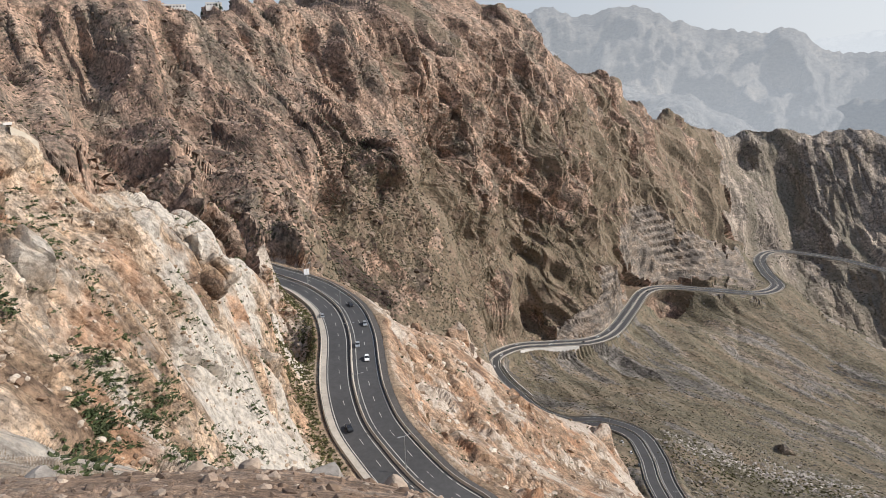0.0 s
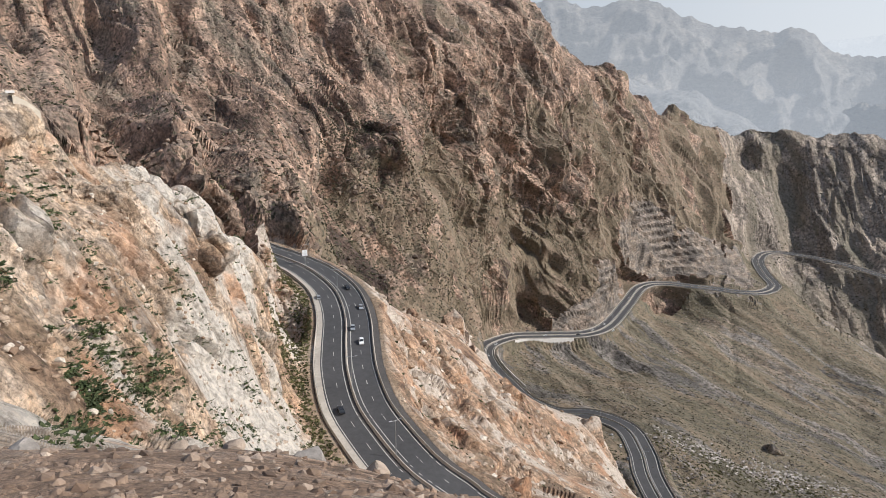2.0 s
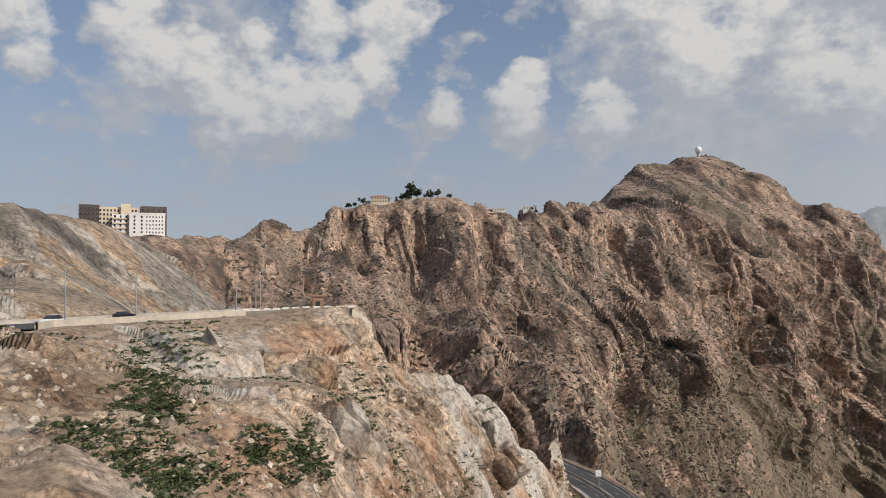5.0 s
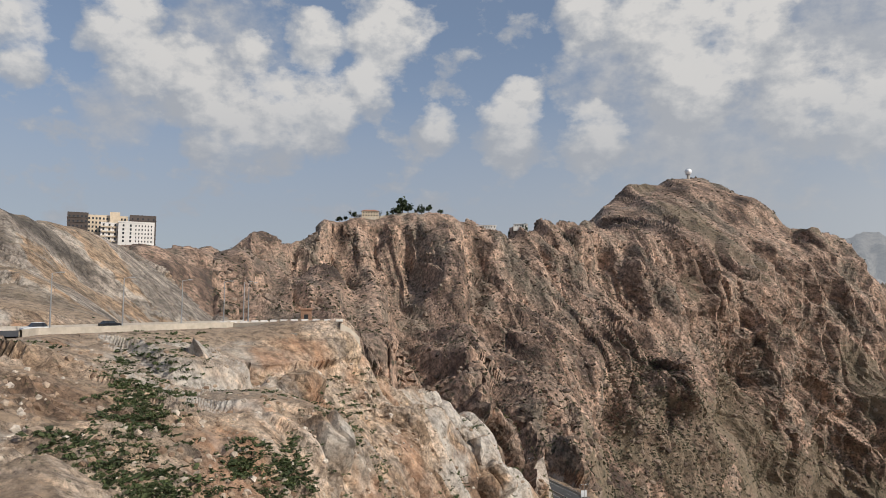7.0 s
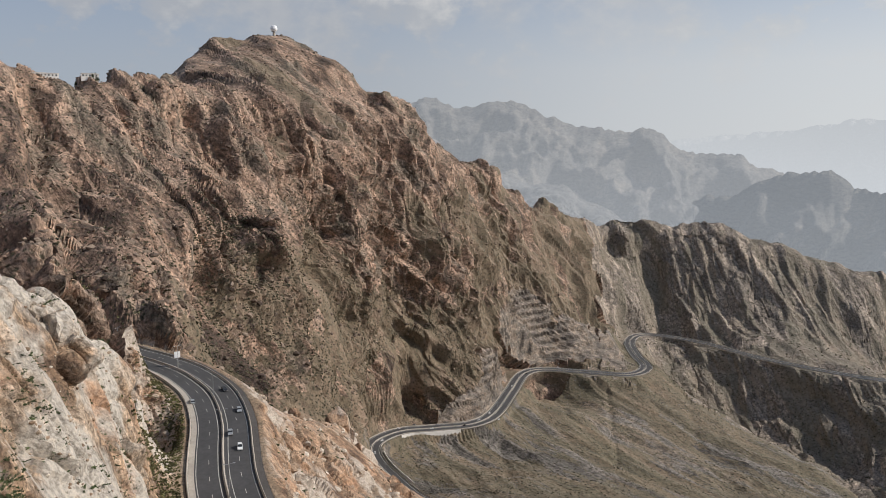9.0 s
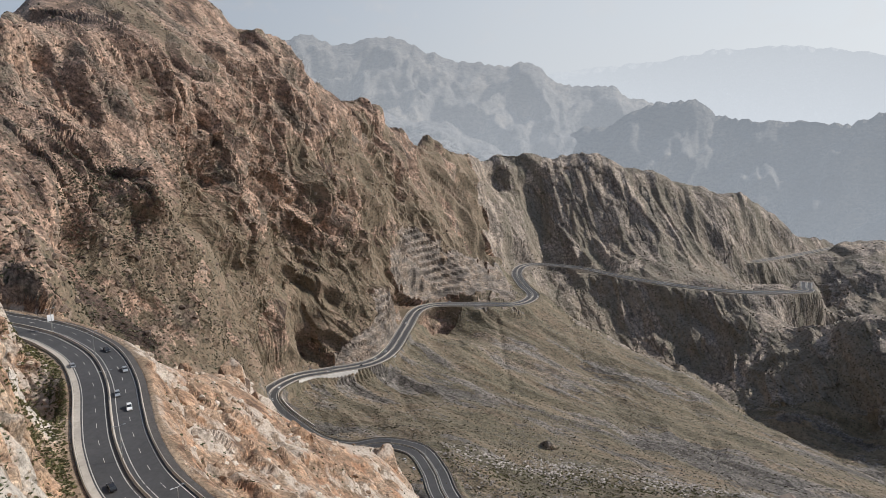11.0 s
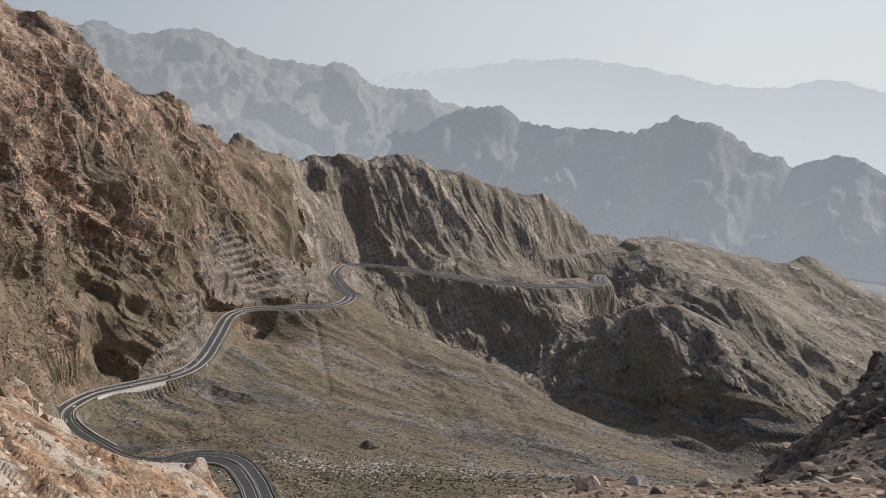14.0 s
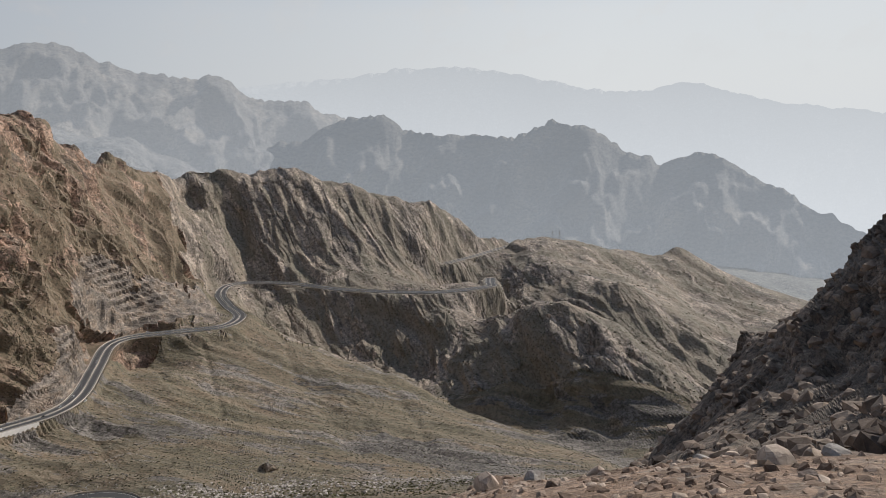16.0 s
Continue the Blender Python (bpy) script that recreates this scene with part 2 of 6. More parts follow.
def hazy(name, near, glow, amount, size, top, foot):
    """Distant range with the air's haze painted as emission, thickening from top to foot."""
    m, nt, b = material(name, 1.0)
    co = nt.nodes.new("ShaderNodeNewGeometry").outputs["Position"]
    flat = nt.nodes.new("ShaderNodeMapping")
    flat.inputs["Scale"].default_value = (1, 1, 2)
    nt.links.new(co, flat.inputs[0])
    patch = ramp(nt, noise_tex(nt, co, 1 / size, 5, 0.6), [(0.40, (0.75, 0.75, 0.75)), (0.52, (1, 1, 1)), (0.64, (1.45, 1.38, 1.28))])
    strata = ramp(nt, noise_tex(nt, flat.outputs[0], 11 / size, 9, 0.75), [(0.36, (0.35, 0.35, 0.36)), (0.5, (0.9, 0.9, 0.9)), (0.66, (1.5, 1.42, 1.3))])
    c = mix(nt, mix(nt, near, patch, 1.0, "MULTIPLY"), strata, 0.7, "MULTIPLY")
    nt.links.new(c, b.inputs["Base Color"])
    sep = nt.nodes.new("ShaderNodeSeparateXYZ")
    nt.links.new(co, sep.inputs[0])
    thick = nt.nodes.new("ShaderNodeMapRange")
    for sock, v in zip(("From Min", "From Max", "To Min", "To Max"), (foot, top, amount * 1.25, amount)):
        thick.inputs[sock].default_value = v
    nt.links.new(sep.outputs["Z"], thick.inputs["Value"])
    # the surface itself glows in the haze colour
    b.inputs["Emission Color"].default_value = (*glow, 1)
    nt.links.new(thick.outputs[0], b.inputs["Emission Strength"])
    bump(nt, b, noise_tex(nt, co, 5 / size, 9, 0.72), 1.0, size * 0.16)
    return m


CLIFF = rock("pink_granite", [(0.25, (0.18, 0.12, 0.08)), (0.42, (0.385, 0.275, 0.185)), (0.54, (0.505, 0.395, 0.295)), (0.62, (0.45, 0.37, 0.295)), (0.75, (0.40, 0.305, 0.215))], 14, green=0.05, soil=(0.36, 0.265, 0.18), pale=(0.52, 0.47, 0.405), lean=(0.61, 0.36, -0.71), stretch=0.6, speckle=0.65)
SPUR = rock("orange_granite", [(0.25, (0.12, 0.07, 0.045)), (0.42, (0.30, 0.19, 0.12)), (0.58, (0.43, 0.30, 0.205)), (0.72, (0.29, 0.225, 0.17))], 12, green=0.05, soil=(0.26, 0.185, 0.12), pale=(0.47, 0.40, 0.33), stretch=0.7, speckle=0.6)
MOUNTAIN = rock("brown_mountain_rock", [(0.25, (0.10, 0.068, 0.052)), (0.40, (0.25, 0.17, 0.123)), (0.52, (0.41, 0.288, 0.214)), (0.62, (0.29, 0.215, 0.163)), (0.75, (0.21, 0.17, 0.13))], 34, green=0.05, lean=(0.68, -0.57, -0.46), stretch=0.35, speckle=0.7, cover=((0.135, 0.105, 0.064), (0.19, 0.145, 0.095), (0.255, 0.182, 0.126)))
SCREE = rock("grey_tan_scree", [(0.25, (0.105, 0.092, 0.08)), (0.40, (0.165, 0.147, 0.130)), (0.50, (0.235, 0.21, 0.186)), (0.58, (0.25, 0.195, 0.14)), (0.68, (0.175, 0.148, 0.10)), (0.78, (0.13, 0.115, 0.075))], 60, green=0.07, crack=0.25, speckle=0.8, lean=(0.6, -0.78, -0.16), stretch=0.2, cover=((0.12, 0.102, 0.062), (0.175, 0.14, 0.09), (0.24, 0.178, 0.116)), grain=15)
# grey-brown ridge colours, raised to put the lightening by haze into the albedo
RIDGE = rock("haze_lightened_ridge_rock", [(0.25, (0.18, 0.155, 0.13)), (0.42, (0.27, 0.23, 0.192)), (0.54, (0.365, 0.308, 0.255)), (0.66, (0.30, 0.246, 0.196)), (0.75, (0.25, 0.218, 0.176))], 60, green=0.04, speckle=0.6, lean=(0.05, -0.72, -0.69), stretch=0.35, cover=((0.17, 0.148, 0.108), (0.215, 0.18, 0.135), (0.27, 0.215, 0.16)), grain=13)
ROCK_CUT = rock("blasted_pale_rock", [(0.25, (0.13, 0.112, 0.095)), (0.42, (0.205, 0.176, 0.15)), (0.54, (0.29, 0.245, 0.20)), (0.66, (0.25, 0.196, 0.15)), (0.75, (0.19, 0.165, 0.142))], 26, lean=(0.0, 0.0, -1.0), stretch=1.6, speckle=0.6)
HILLSIDE = rock("grey_tan_hillside", [(0.25, (0.14, 0.12, 0.10)), (0.42, (0.29, 0.25, 0.21)), (0.52, (0.38, 0.34, 0.29)), (0.6, (0.40, 0.28, 0.18)), (0.75, (0.30, 0.235, 0.17))], 26, green=0.03, soil=(0.29, 0.22, 0.15), lean=(0.61, 0.36, -0.71), stretch=0.5, speckle=0.5)
LEDGE = rock("brown_rubble", [(0.25, (0.15, 0.095, 0.06)), (0.45, (0.27, 0.185, 0.125)), (0.6, (0.37, 0.27, 0.2)), (0.75, (0.30, 0.25, 0.2))], 0.8, soil=(0.27, 0.18, 0.12))
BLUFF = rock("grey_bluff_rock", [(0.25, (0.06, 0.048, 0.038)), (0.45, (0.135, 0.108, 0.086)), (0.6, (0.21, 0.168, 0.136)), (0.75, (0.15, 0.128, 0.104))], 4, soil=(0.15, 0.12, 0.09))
# the haze over the valley floor is put in as glow of the ground
PLAIN = hazy("valley_floor_haze_glow", (0.14, 0.135, 0.12), (0.60, 0.63, 0.66), 0.30, 300, -300, -1000)
ASPHALT = plain("asphalt", (0.060, 0.058, 0.058), 0.85, grain=0.18, scale=0.6, relief=0.004)
WHITE_LINE = plain("road_paint", (0.46, 0.44, 0.40), 0.7, grain=0.15, scale=2)
CONCRETE = plain("concrete", (0.42, 0.38, 0.33), 0.85, grain=0.15, scale=0.8, relief=0.01)
VERGE = plain("gravel_verge", (0.25, 0.20, 0.15), 0.95, grain=0.35, scale=1.5, relief=0.05)

# ---------------------------------------------------------------- the land
# ridge, slope and valley lines: fall behind a crest (share of the distance, steepness), points in metres from the lookout
LANDFORM = {
    "main_crest": (0.1, 0.1, [(-552, 431, 42), (-544, 471, 43), (-530, 516, 58), (-507, 566, 82), (-488, 608, 89), (-426, 654, 95), (-412, 674, 87), (-393, 697, 75), (-364, 746, 77), (-351, 774, 82), (-332, 804, 87)]),
    "summit": (0.14, 0.14, [(-399, 1111, 137), (-373, 1141, 185), (-361, 1144, 198), (-349, 1153, 189), (-337, 1183, 185), (-307, 1212, 204), (-259, 1223, 196), (-212, 1181, 172), (-168, 1138, 160), (-155, 1134, 142), (-140, 1121, 115), (-126, 1113, 96), (-107, 1115, 91), (-90, 1116, 108), (-78, 1122, 95), (-64, 1123, 97), (-50, 1129, 79), (-36, 1149, 33), (-9, 1180, 23), (14, 1210, 12), (60, 1269, 2), (87, 1297, -8), (138, 1393, -41), (205, 1476, -72), (265, 1547, -106), (314, 1610, -125)]),
    "dark_ridge": (0.12, 0.12, [(319, 1629, -127), (405, 1651, -115), (487, 1649, -122), (584, 1639, -136), (633, 1621, -137), (674, 1604, -166), (757, 1589, -177), (886, 1567, -225), (967, 1542, -237), (1037, 1520, -288), (1159, 1480, -322), (1274, 1490, -363), (1384, 1444, -378), (1528, 1366, -413), (1592, 1339, -432), (1641, 1311, -396), (1674, 1267, -431), (1761, 1233, -494), (1846, 1196, -542), (1938, 1144, -587), (1983, 1064, -627)]),
    "spur_b": (0.08, 0.045, [(384, 1169, -367), (448, 1059, -397), (533, 939, -424), (556, 831, -438), (588, 720, -443), (603, 599, -435), (572, 559, -409), (585, 485, -412)]),
    "round_hill": (0.12, 0.1, [(823, 1132, -423), (799, 1026, -381), (807, 954, -352), (818, 878, -332), (886, 810, -375), (896, 721, -411), (893, 642, -432), (884, 567, -447)]),
    "near_spur": (0.13, 0.16, [(-82, 320, -112), (-73, 342, -127), (-69, 384, -144), (-63, 425, -155), (-55, 427, -168), (-47, 417, -186), (-40, 403, -194), (-23, 394, -206), (-9, 400, -211), (4, 400, -212), (18, 400, -207), (35, 388, -218), (41, 327, -210)]),
    "cliff_edge": (0.16, 0.16, [(-98, 116, -6), (-96, 118, -7), (-97, 124, -14), (-98, 133, -17), (-97, 139, -22), (-100, 150, -21), (-99, 157, -22), (-99, 162, -27), (-98, 174, -33), (-95, 182, -39), (-95, 190, -45), (-96, 202, -58), (-94, 208, -66), (-92, 213, -82), (-86, 220, -97)]),
    "platform_back": (0.2, 0.2, [(-100, 122, -6), (-123, 124, -7), (-132, 115, -7)]),
    "hill_left": (0.15, 0.06, [(-225, 109, 25), (-246, 133, 25), (-283, 170, 25), (-331, 224, 23), (-410, 320, 32)]),
    "ledge": (0.3, 0.25, [(-6.34, 6.39, -4.30), (-5.48, 7.14, -4.71), (-4.41, 8.41, -5.30), (-3.18, 8.42, -5.31), (-2.30, 8.70, -5.64), (-1.69, 8.84, -5.93), (-1.14, 8.93, -6.27), (0.06, 9.00, -6.60), (1.59, 8.86, -6.47), (2.59, 8.62, -6.04), (3.92, 9.20, -6.22), (5.07, 8.62, -6.08), (5.59, 7.68, -5.56), (6.08, 7.94, -5.53), (6.52, 6.91, -5.33), (7.93, 6.09, -5.14), (8.36, 5.49, -4.87), (8.44, 4.36, -4.50), (8.27, 3.54, -3.97)]),
    "bluff": (0.12, 0.3, [(47, 38, -29), (48, 36, -26), (51, 36, -24), (52, 34, -19), (53, 29, -16), (55, 29, -13), (56, 26, -10)]),
    "summit_foot": (0, 0, [(-317, 842, 94), (-297, 913, 97), (-358, 998, 117), (-268, 943, 95), (-236, 992, 99), (-199, 1041, 105), (-154, 1069, 96), (-198, 1133, 149), (-161, 1118, 130)]),
    "platform": (0, 0, [(-100, 49, -7), (-112, 66, -7), (-121, 89, -7), (-117, 109, -7), (-107, 119, -6)]),
    "road_c": (0, 0, [(-117, 57, -6), (-138, 90, -7), (-134, 108, -7)]),
    "hill_foot": (0, 0, [(-135, 66, -4), (-176, 115, -6), (-228, 179, -2), (-298, 267, 0)]),
    "hill_mid": (0, 0, [(-180, 88, 6), (-214, 129, 3), (-271, 189, 9), (-331, 259, 16)]),
    "cliff_mid": (0, 0, [(-74, 42, -11), (-88, 66, -15), (-95, 89, -16), (-94, 104, -15), (-93, 117, -23), (-93, 130, -34), (-96, 158, -39), (-57, 63, -19), (-65, 82, -19), (-67, 94, -28), (-78, 128, -33), (-83, 160, -51), (-47, 49, -25), (-54, 66, -29), (-57, 76, -38), (-70, 121, -54), (-78, 162, -71), (-83, 187, -95), (-36, 37, -23), (-44, 54, -33), (-52, 80, -48), (-61, 115, -67), (-70, 155, -88), (-83, 125, -20), (-92, 161, -34)]),
    "cliff_foot": (0, 0, [(-106, 239, -78), (-95, 233, -100), (-84, 212, -109), (-70, 193, -113), (-58, 181, -114), (-72, 165, -100), (-50, 98, -64)]),
    "ravine": (0, 0, [(-135, 328, -85), (-149, 295, -44), (-176, 279, -24), (-197, 264, -20), (-214, 252, -22), (-240, 226, -30)]),
    "ravine_low": (0, 0, [(-138, 375, -84), (-119, 382, -102), (-113, 404, -121), (-100, 464, -163)]),
    "face_low": (0, 0, [(-178, 347, -73), (-167, 386, -87), (-161, 441, -78), (-134, 544, -140), (-102, 682, -204), (-88, 810, -276), (-47, 904, -323), (-2, 890, -326), (69, 958, -326), (97, 1015, -294)]),
    "face_mid": (0, 0, [(-243, 414, -46), (-267, 515, -29), (-210, 476, -53), (-229, 597, -33), (-168, 576, -68), (-142, 624, -45), (-127, 709, -112), (-100, 874, -68), (-95, 875, -196), (-26, 950, -150), (13, 1060, -56), (54, 1009, -225), (87, 1127, -150), (194, 1376, -160), (177, 1248, -216), (-133, 920, 30), (-204, 774, 12), (-246, 719, 11), (-292, 669, 15), (-321, 1136, 166)]),
    "face_left": (0, 0, [(-453, 423, 20), (-444, 489, 27), (-427, 542, 40), (-290, 370, -13), (-366, 549, 24), (-295, 428, -14), (-297, 487, -15), (-331, 617, 26), (-213, 338, -36), (-211, 386, -46), (-254, 566, -16), (-305, 331, -6), (-307, 301, -6)]),
    "cut_slope": (0, 0, [(120, 1124, -299), (112, 1185, -236), (184, 1186, -321), (238, 1248, -278), (291, 1216, -339), (334, 1360, -309), (336, 1441, -277), (265, 1375, -204), (171, 1319, -170), (290, 1492, -161)]),
    "ridge_face": (0, 0, [(494, 1501, -324), (609, 1447, -322), (732, 1412, -324), (643, 1530, -246), (705, 1358, -350), (896, 1445, -315), (990, 1467, -360), (1099, 1297, -368), (1282, 1235, -408), (469, 1592, -245), (390, 1603, -216), (364, 1599, -175)]),
    "scree": (0, 0, [(113, 953, -337), (189, 972, -352), (294, 1008, -377), (351, 936, -394), (102, 874, -347), (156, 815, -354), (222, 790, -368), (281, 749, -374), (365, 768, -395), (81, 715, -329), (148, 633, -326), (337, 636, -372), (446, 640, -392), (482, 587, -395)]),
    "stream": (0, 0, [(89, 548, -292), (127, 545, -305), (174, 532, -312), (223, 525, -319), (272, 512, -327), (345, 491, -337), (413, 463, -347), (194, 568, -331), (291, 536, -342), (362, 528, -360)]),
    "canyon2": (0, 0, [(491, 1160, -496), (571, 1089, -480), (582, 968, -486), (621, 1097, -467), (695, 1015, -426), (696, 1110, -392), (624, 1197, -410), (539, 1276, -400), (696, 865, -412), (750, 750, -410), (767, 830, -372), (639, 782, -495), (664, 999, -446), (642, 868, -459), (706, 818, -457), (714, 700, -471), (738, 614, -469), (884, 688, -408), (986, 832, -442), (1215, 880, -478), (1141, 1049, -382)]),
    "valley_r": (0, 0, [(1492, 1177, -460), (1410, 949, -508), (1275, 790, -513)]),
    "bowl": (0, 0, [(-41, 799, -337), (-10, 821, -340), (-34, 738, -334), (1, 768, -340), (29, 837, -345), (37, 761, -342)]),
    "gap": (0, 0, [(-81, 595, -271), (-57, 587, -297), (-33, 559, -289), (-11, 540, -288), (9, 520, -283), (-61, 657, -310)]),
    "terrace": (0, 0, [(-12, 640, -315), (14, 640, -317), (76, 635, -316), (95, 532, -290)]),
    "spur_near": (0, 0, [(-66, 262, -116), (-47, 230, -124), (-28, 228, -130), (-18, 219, -136), (-11, 300, -164), (-37, 308, -146), (2, 290, -178), (27, 289, -181), (-63, 304, -128)]),
    "bluff_face": (0, 0, [(40, 30, -24), (38, 24, -18), (42, 24, -16), (32, 17, -14), (38, 17, -12), (27, 12, -11), (18, 8, -9), (24, 15, -13), (24, 17, -15)]),
    "start": (0, 0, [(0.0, 0.5, -1.7), (1.0, 2.0, -2.0), (-1.0, 2.0, -2.0), (-3.0, 0.3, -2.0), (3.0, 0.3, -1.7), (0.0, -2.0, -1.5), (2.0, -2.0, -1.5), (-2.0, -2.0, -1.5)]),
    "far_plain": (0, 0, [(-4727, 834, -250), (-3085, 3677, -300), (0, 4800, -500), (3085, 3677, -1000), (4727, 834, -900), (2621, 1835, -720), (1879, 684, -500), (2404, 2404, -740), (1800, 3118, -700), (828, 3091, -550), (0, 2600, -300), (-518, 1932, -150), (-900, 1559, -120), (-1149, 964, -60), (-1477, 260, 0)]),
    "behind": (0, 0, [(-40, 0, -8), (-150, 0, 5), (-500, 0, 20), (20, 0, 3), (100, 0, 15), (500, 0, -150), (58, 16, 8), (193, 52, -40), (483, 129, -200), (130, 75, -60), (260, 150, -170), (520, 300, -280), (971, 516, -380), (283, 283, -230), (192, 161, -130), (-35, 20, -15), (-79, 42, -8), (-181, 85, 0), (-353, 188, 25)]),
}
UPPER_ROAD = [(-234.9, 363.0, -86.0), (-197.9, 346.0, -90.0), (-159.9, 338.0, -93.0), (-151.2, 335.5, -94.5), (-138.6, 330.6, -96.0), (-123.1, 322.3, -98.0), (-111.8, 312.0, -99.3), (-101.5, 299.4, -100.3), (-93.4, 285.0, -101.0), (-84.9, 264.7, -102.0), (-76.8, 238.9, -103.0), (-70.3, 220.0, -104.0), (-60.1, 197.8, -105.0), (-49.0, 182.8, -107.0), (-39.1, 171.4, -108.5), (-32.7, 166.2, -109.5), (-26.8, 162.5, -110.5), (-19.6, 157.0, -111.5), (6.4, 143.0, -113.5), (40.4, 131.0, -116.5)]
LOWER_ROAD = [(923.7, 1232.9, -377.0), (893.7, 1192.9, -375.0), (863.7, 1162.9, -373.0), (738.6, 1182.3, -370.0), (604.2, 1284.7, -366.0), (520.9, 1390.6, -362.0), (446.8, 1437.5, -359.0), (399.7, 1429.0, -357.0), (365.7, 1359.5, -355.0), (351.5, 1259.1, -352.0), (345.7, 1175.4, -349.0), (304.1, 1127.0, -347.0), (231.6, 1131.4, -344.0), (165.5, 1133.9, -341.0), (128.7, 1100.5, -339.0), (100.4, 1010.2, -337.0), (69.1, 912.5, -335.0), (38.6, 869.3, -333.0), (-9.2, 847.1, -330.0), (-50.2, 828.4, -327.0), (-75.5, 791.6, -324.0), (-78.9, 757.8, -322.0), (-68.2, 718.9, -320.0), (-47.6, 673.6, -317.0), (-24.1, 628.4, -313.0), (4.7, 599.1, -308.0), (35.8, 588.5, -302.0), (61.6, 558.5, -296.0), (69.5, 510.9, -290.0), (70.4, 463.9, -284.0), (80.4, 413.9, -281.0), (100.4, 353.9, -275.0)]
FAR_ROAD = [(924.2, 1412.5, -376.0), (1015.2, 1433.1, -375.0), (1141.4, 1472.9, -374.0), (1291.2, 1520.2, -373.0)]
CLIFF_ROAD = [(-124.3, 56.0, -7.2), (-130.6, 64.2, -7.2), (-130.3, 76.0, -7.2), (-131.2, 96.1, -7.2), (-130.9, 114.0, -7.2), (-132.4, 127.8, -7.2)]


def gradient_noise(p, seed=0):
    """Perlin noise for an n x 3 array."""
    i = np.floor(p).astype(np.int64)
    f = p - i
    u = f * f * f * (f * (f * 6 - 15) + 10)
    out = np.zeros(len(p))
    for dx in (0, 1):
        for dy in (0, 1):
            for dz in (0, 1):
                h = (i[:, 0] + dx) * 73856093 ^ (i[:, 1] + dy) * 19349663 ^ (i[:, 2] + dz) * 83492791 ^ (seed * 2654435761)
                h = (h ^ (h >> 13)) * 1274126177 & 0x7FFFFFFF
                h ^= h >> 15
                gx, gy, gz = (h & 255) / 127.5 - 1, (h >> 8 & 255) / 127.5 - 1, (h >> 16 & 255) / 127.5 - 1
                dot = gx * (f[:, 0] - dx) + gy * (f[:, 1] - dy) + gz * (f[:, 2] - dz)
                w = (u[:, 0] if dx else 1 - u[:, 0]) * (u[:, 1] if dy else 1 - u[:, 1]) * (u[:, 2] if dz else 1 - u[:, 2])
                out += w * dot
    return out


def facets(p, seed=0, clean=False):
    """Cells with tilted faces and cracks between them, for an n x 3 array."""
    i = np.floor(p).astype(np.int64)
    first, second, height = np.full(len(p), 9.0), np.full(len(p), 9.0), np.zeros(len(p))
    for dx in (-1, 0, 1):
        for dy in (-1, 0, 1):
            for dz in (-1, 0, 1):
                c = i + [dx, dy, dz]
                h = c[:, 0] * 73856093 ^ c[:, 1] * 19349663 ^ c[:, 2] * 83492791 ^ seed * 2654435761
                h = (h ^ (h >> 13)) * 1274126177 & 0x7FFFFFFFFFFF
                h ^= h >> 15
                r = np.stack([(h >> s & 1023) / 1023 for s in (0, 10, 20)], axis=1)
                v = p - c - r
                d = np.einsum("ij,ij->i", v, v)
                near = d < first
                second = np.where(near, first, np.minimum(second, d))
                tilt = np.stack([(h >> s & 255) / 127.5 - 1 for s in (4, 14, 24)], axis=1)
                height = np.where(near, np.einsum("ij,ij->i", v, tilt) * 0.8 + (h >> 7 & 255) / 255 - 0.5, height)
                first = np.where(near, d, first)
    gap = np.sqrt(second) - np.sqrt(first)
    if clean:
        return height - 0.6 * (1 - smooth(0.0, 0.12, gap))
    return height * smooth(0.0, 0.22, gap) - 0.5 * (1 - smooth(0.0, 0.16, gap))


def soften(v, shape, n):
    """Running mean over a grid, n cells each way."""
    g = v.reshape(shape).astype(float)
    for axis in (0, 1):
        wide = [(0, 0), (0, 0)]
        wide[axis] = (n + 1, n)
        c = np.cumsum(np.pad(g, wide, "edge"), axis=axis)
        hi, lo = [slice(None)] * 2, [slice(None)] * 2
        hi[axis], lo[axis] = slice(2 * n + 1, None), slice(0, -(2 * n + 1))
        g = (c[tuple(hi)] - c[tuple(lo)]) / (2 * n + 1)
    return g.reshape(-1)


def smooth(a, b, v):
    t = np.clip((v - a) / (b - a), 0, 1)
    return t * t * (3 - 2 * t)


def spline(points, step):
    """Points every step metres along a smooth curve through the given ones."""
    p = np.array(points, float)
    p = np.vstack([2 * p[0] - p[1], p, 2 * p[-1] - p[-2]])
    out = []
    for k in range(1, len(p) - 2):
        a, b, c, d = p[k - 1:k + 3]
        n = max(2, int(np.linalg.norm(c - b) / step))
        t = (np.arange(n) / n)[:, None]
        out.append(0.5 * (2 * b + (c - a) * t + (2 * a - 5 * b + 4 * c - d) * t ** 2 + (3 * b - 3 * c + d - a) * t ** 3))
    return np.vstack(out + [p[-2][None]])


def polar(p):
    return np.c_[np.arctan2(p[:, 0], p[:, 1]), np.log(np.hypot(p[:, 0], p[:, 1]))]


ROADS = {"upper": (spline(UPPER_ROAD, 3), 12.4), "lower": (spline(LOWER_ROAD, 4), 11.6), "far": (spline(FAR_ROAD, 8), 9.0), "cliff": (spline(CLIFF_ROAD, 3), 8.0)}


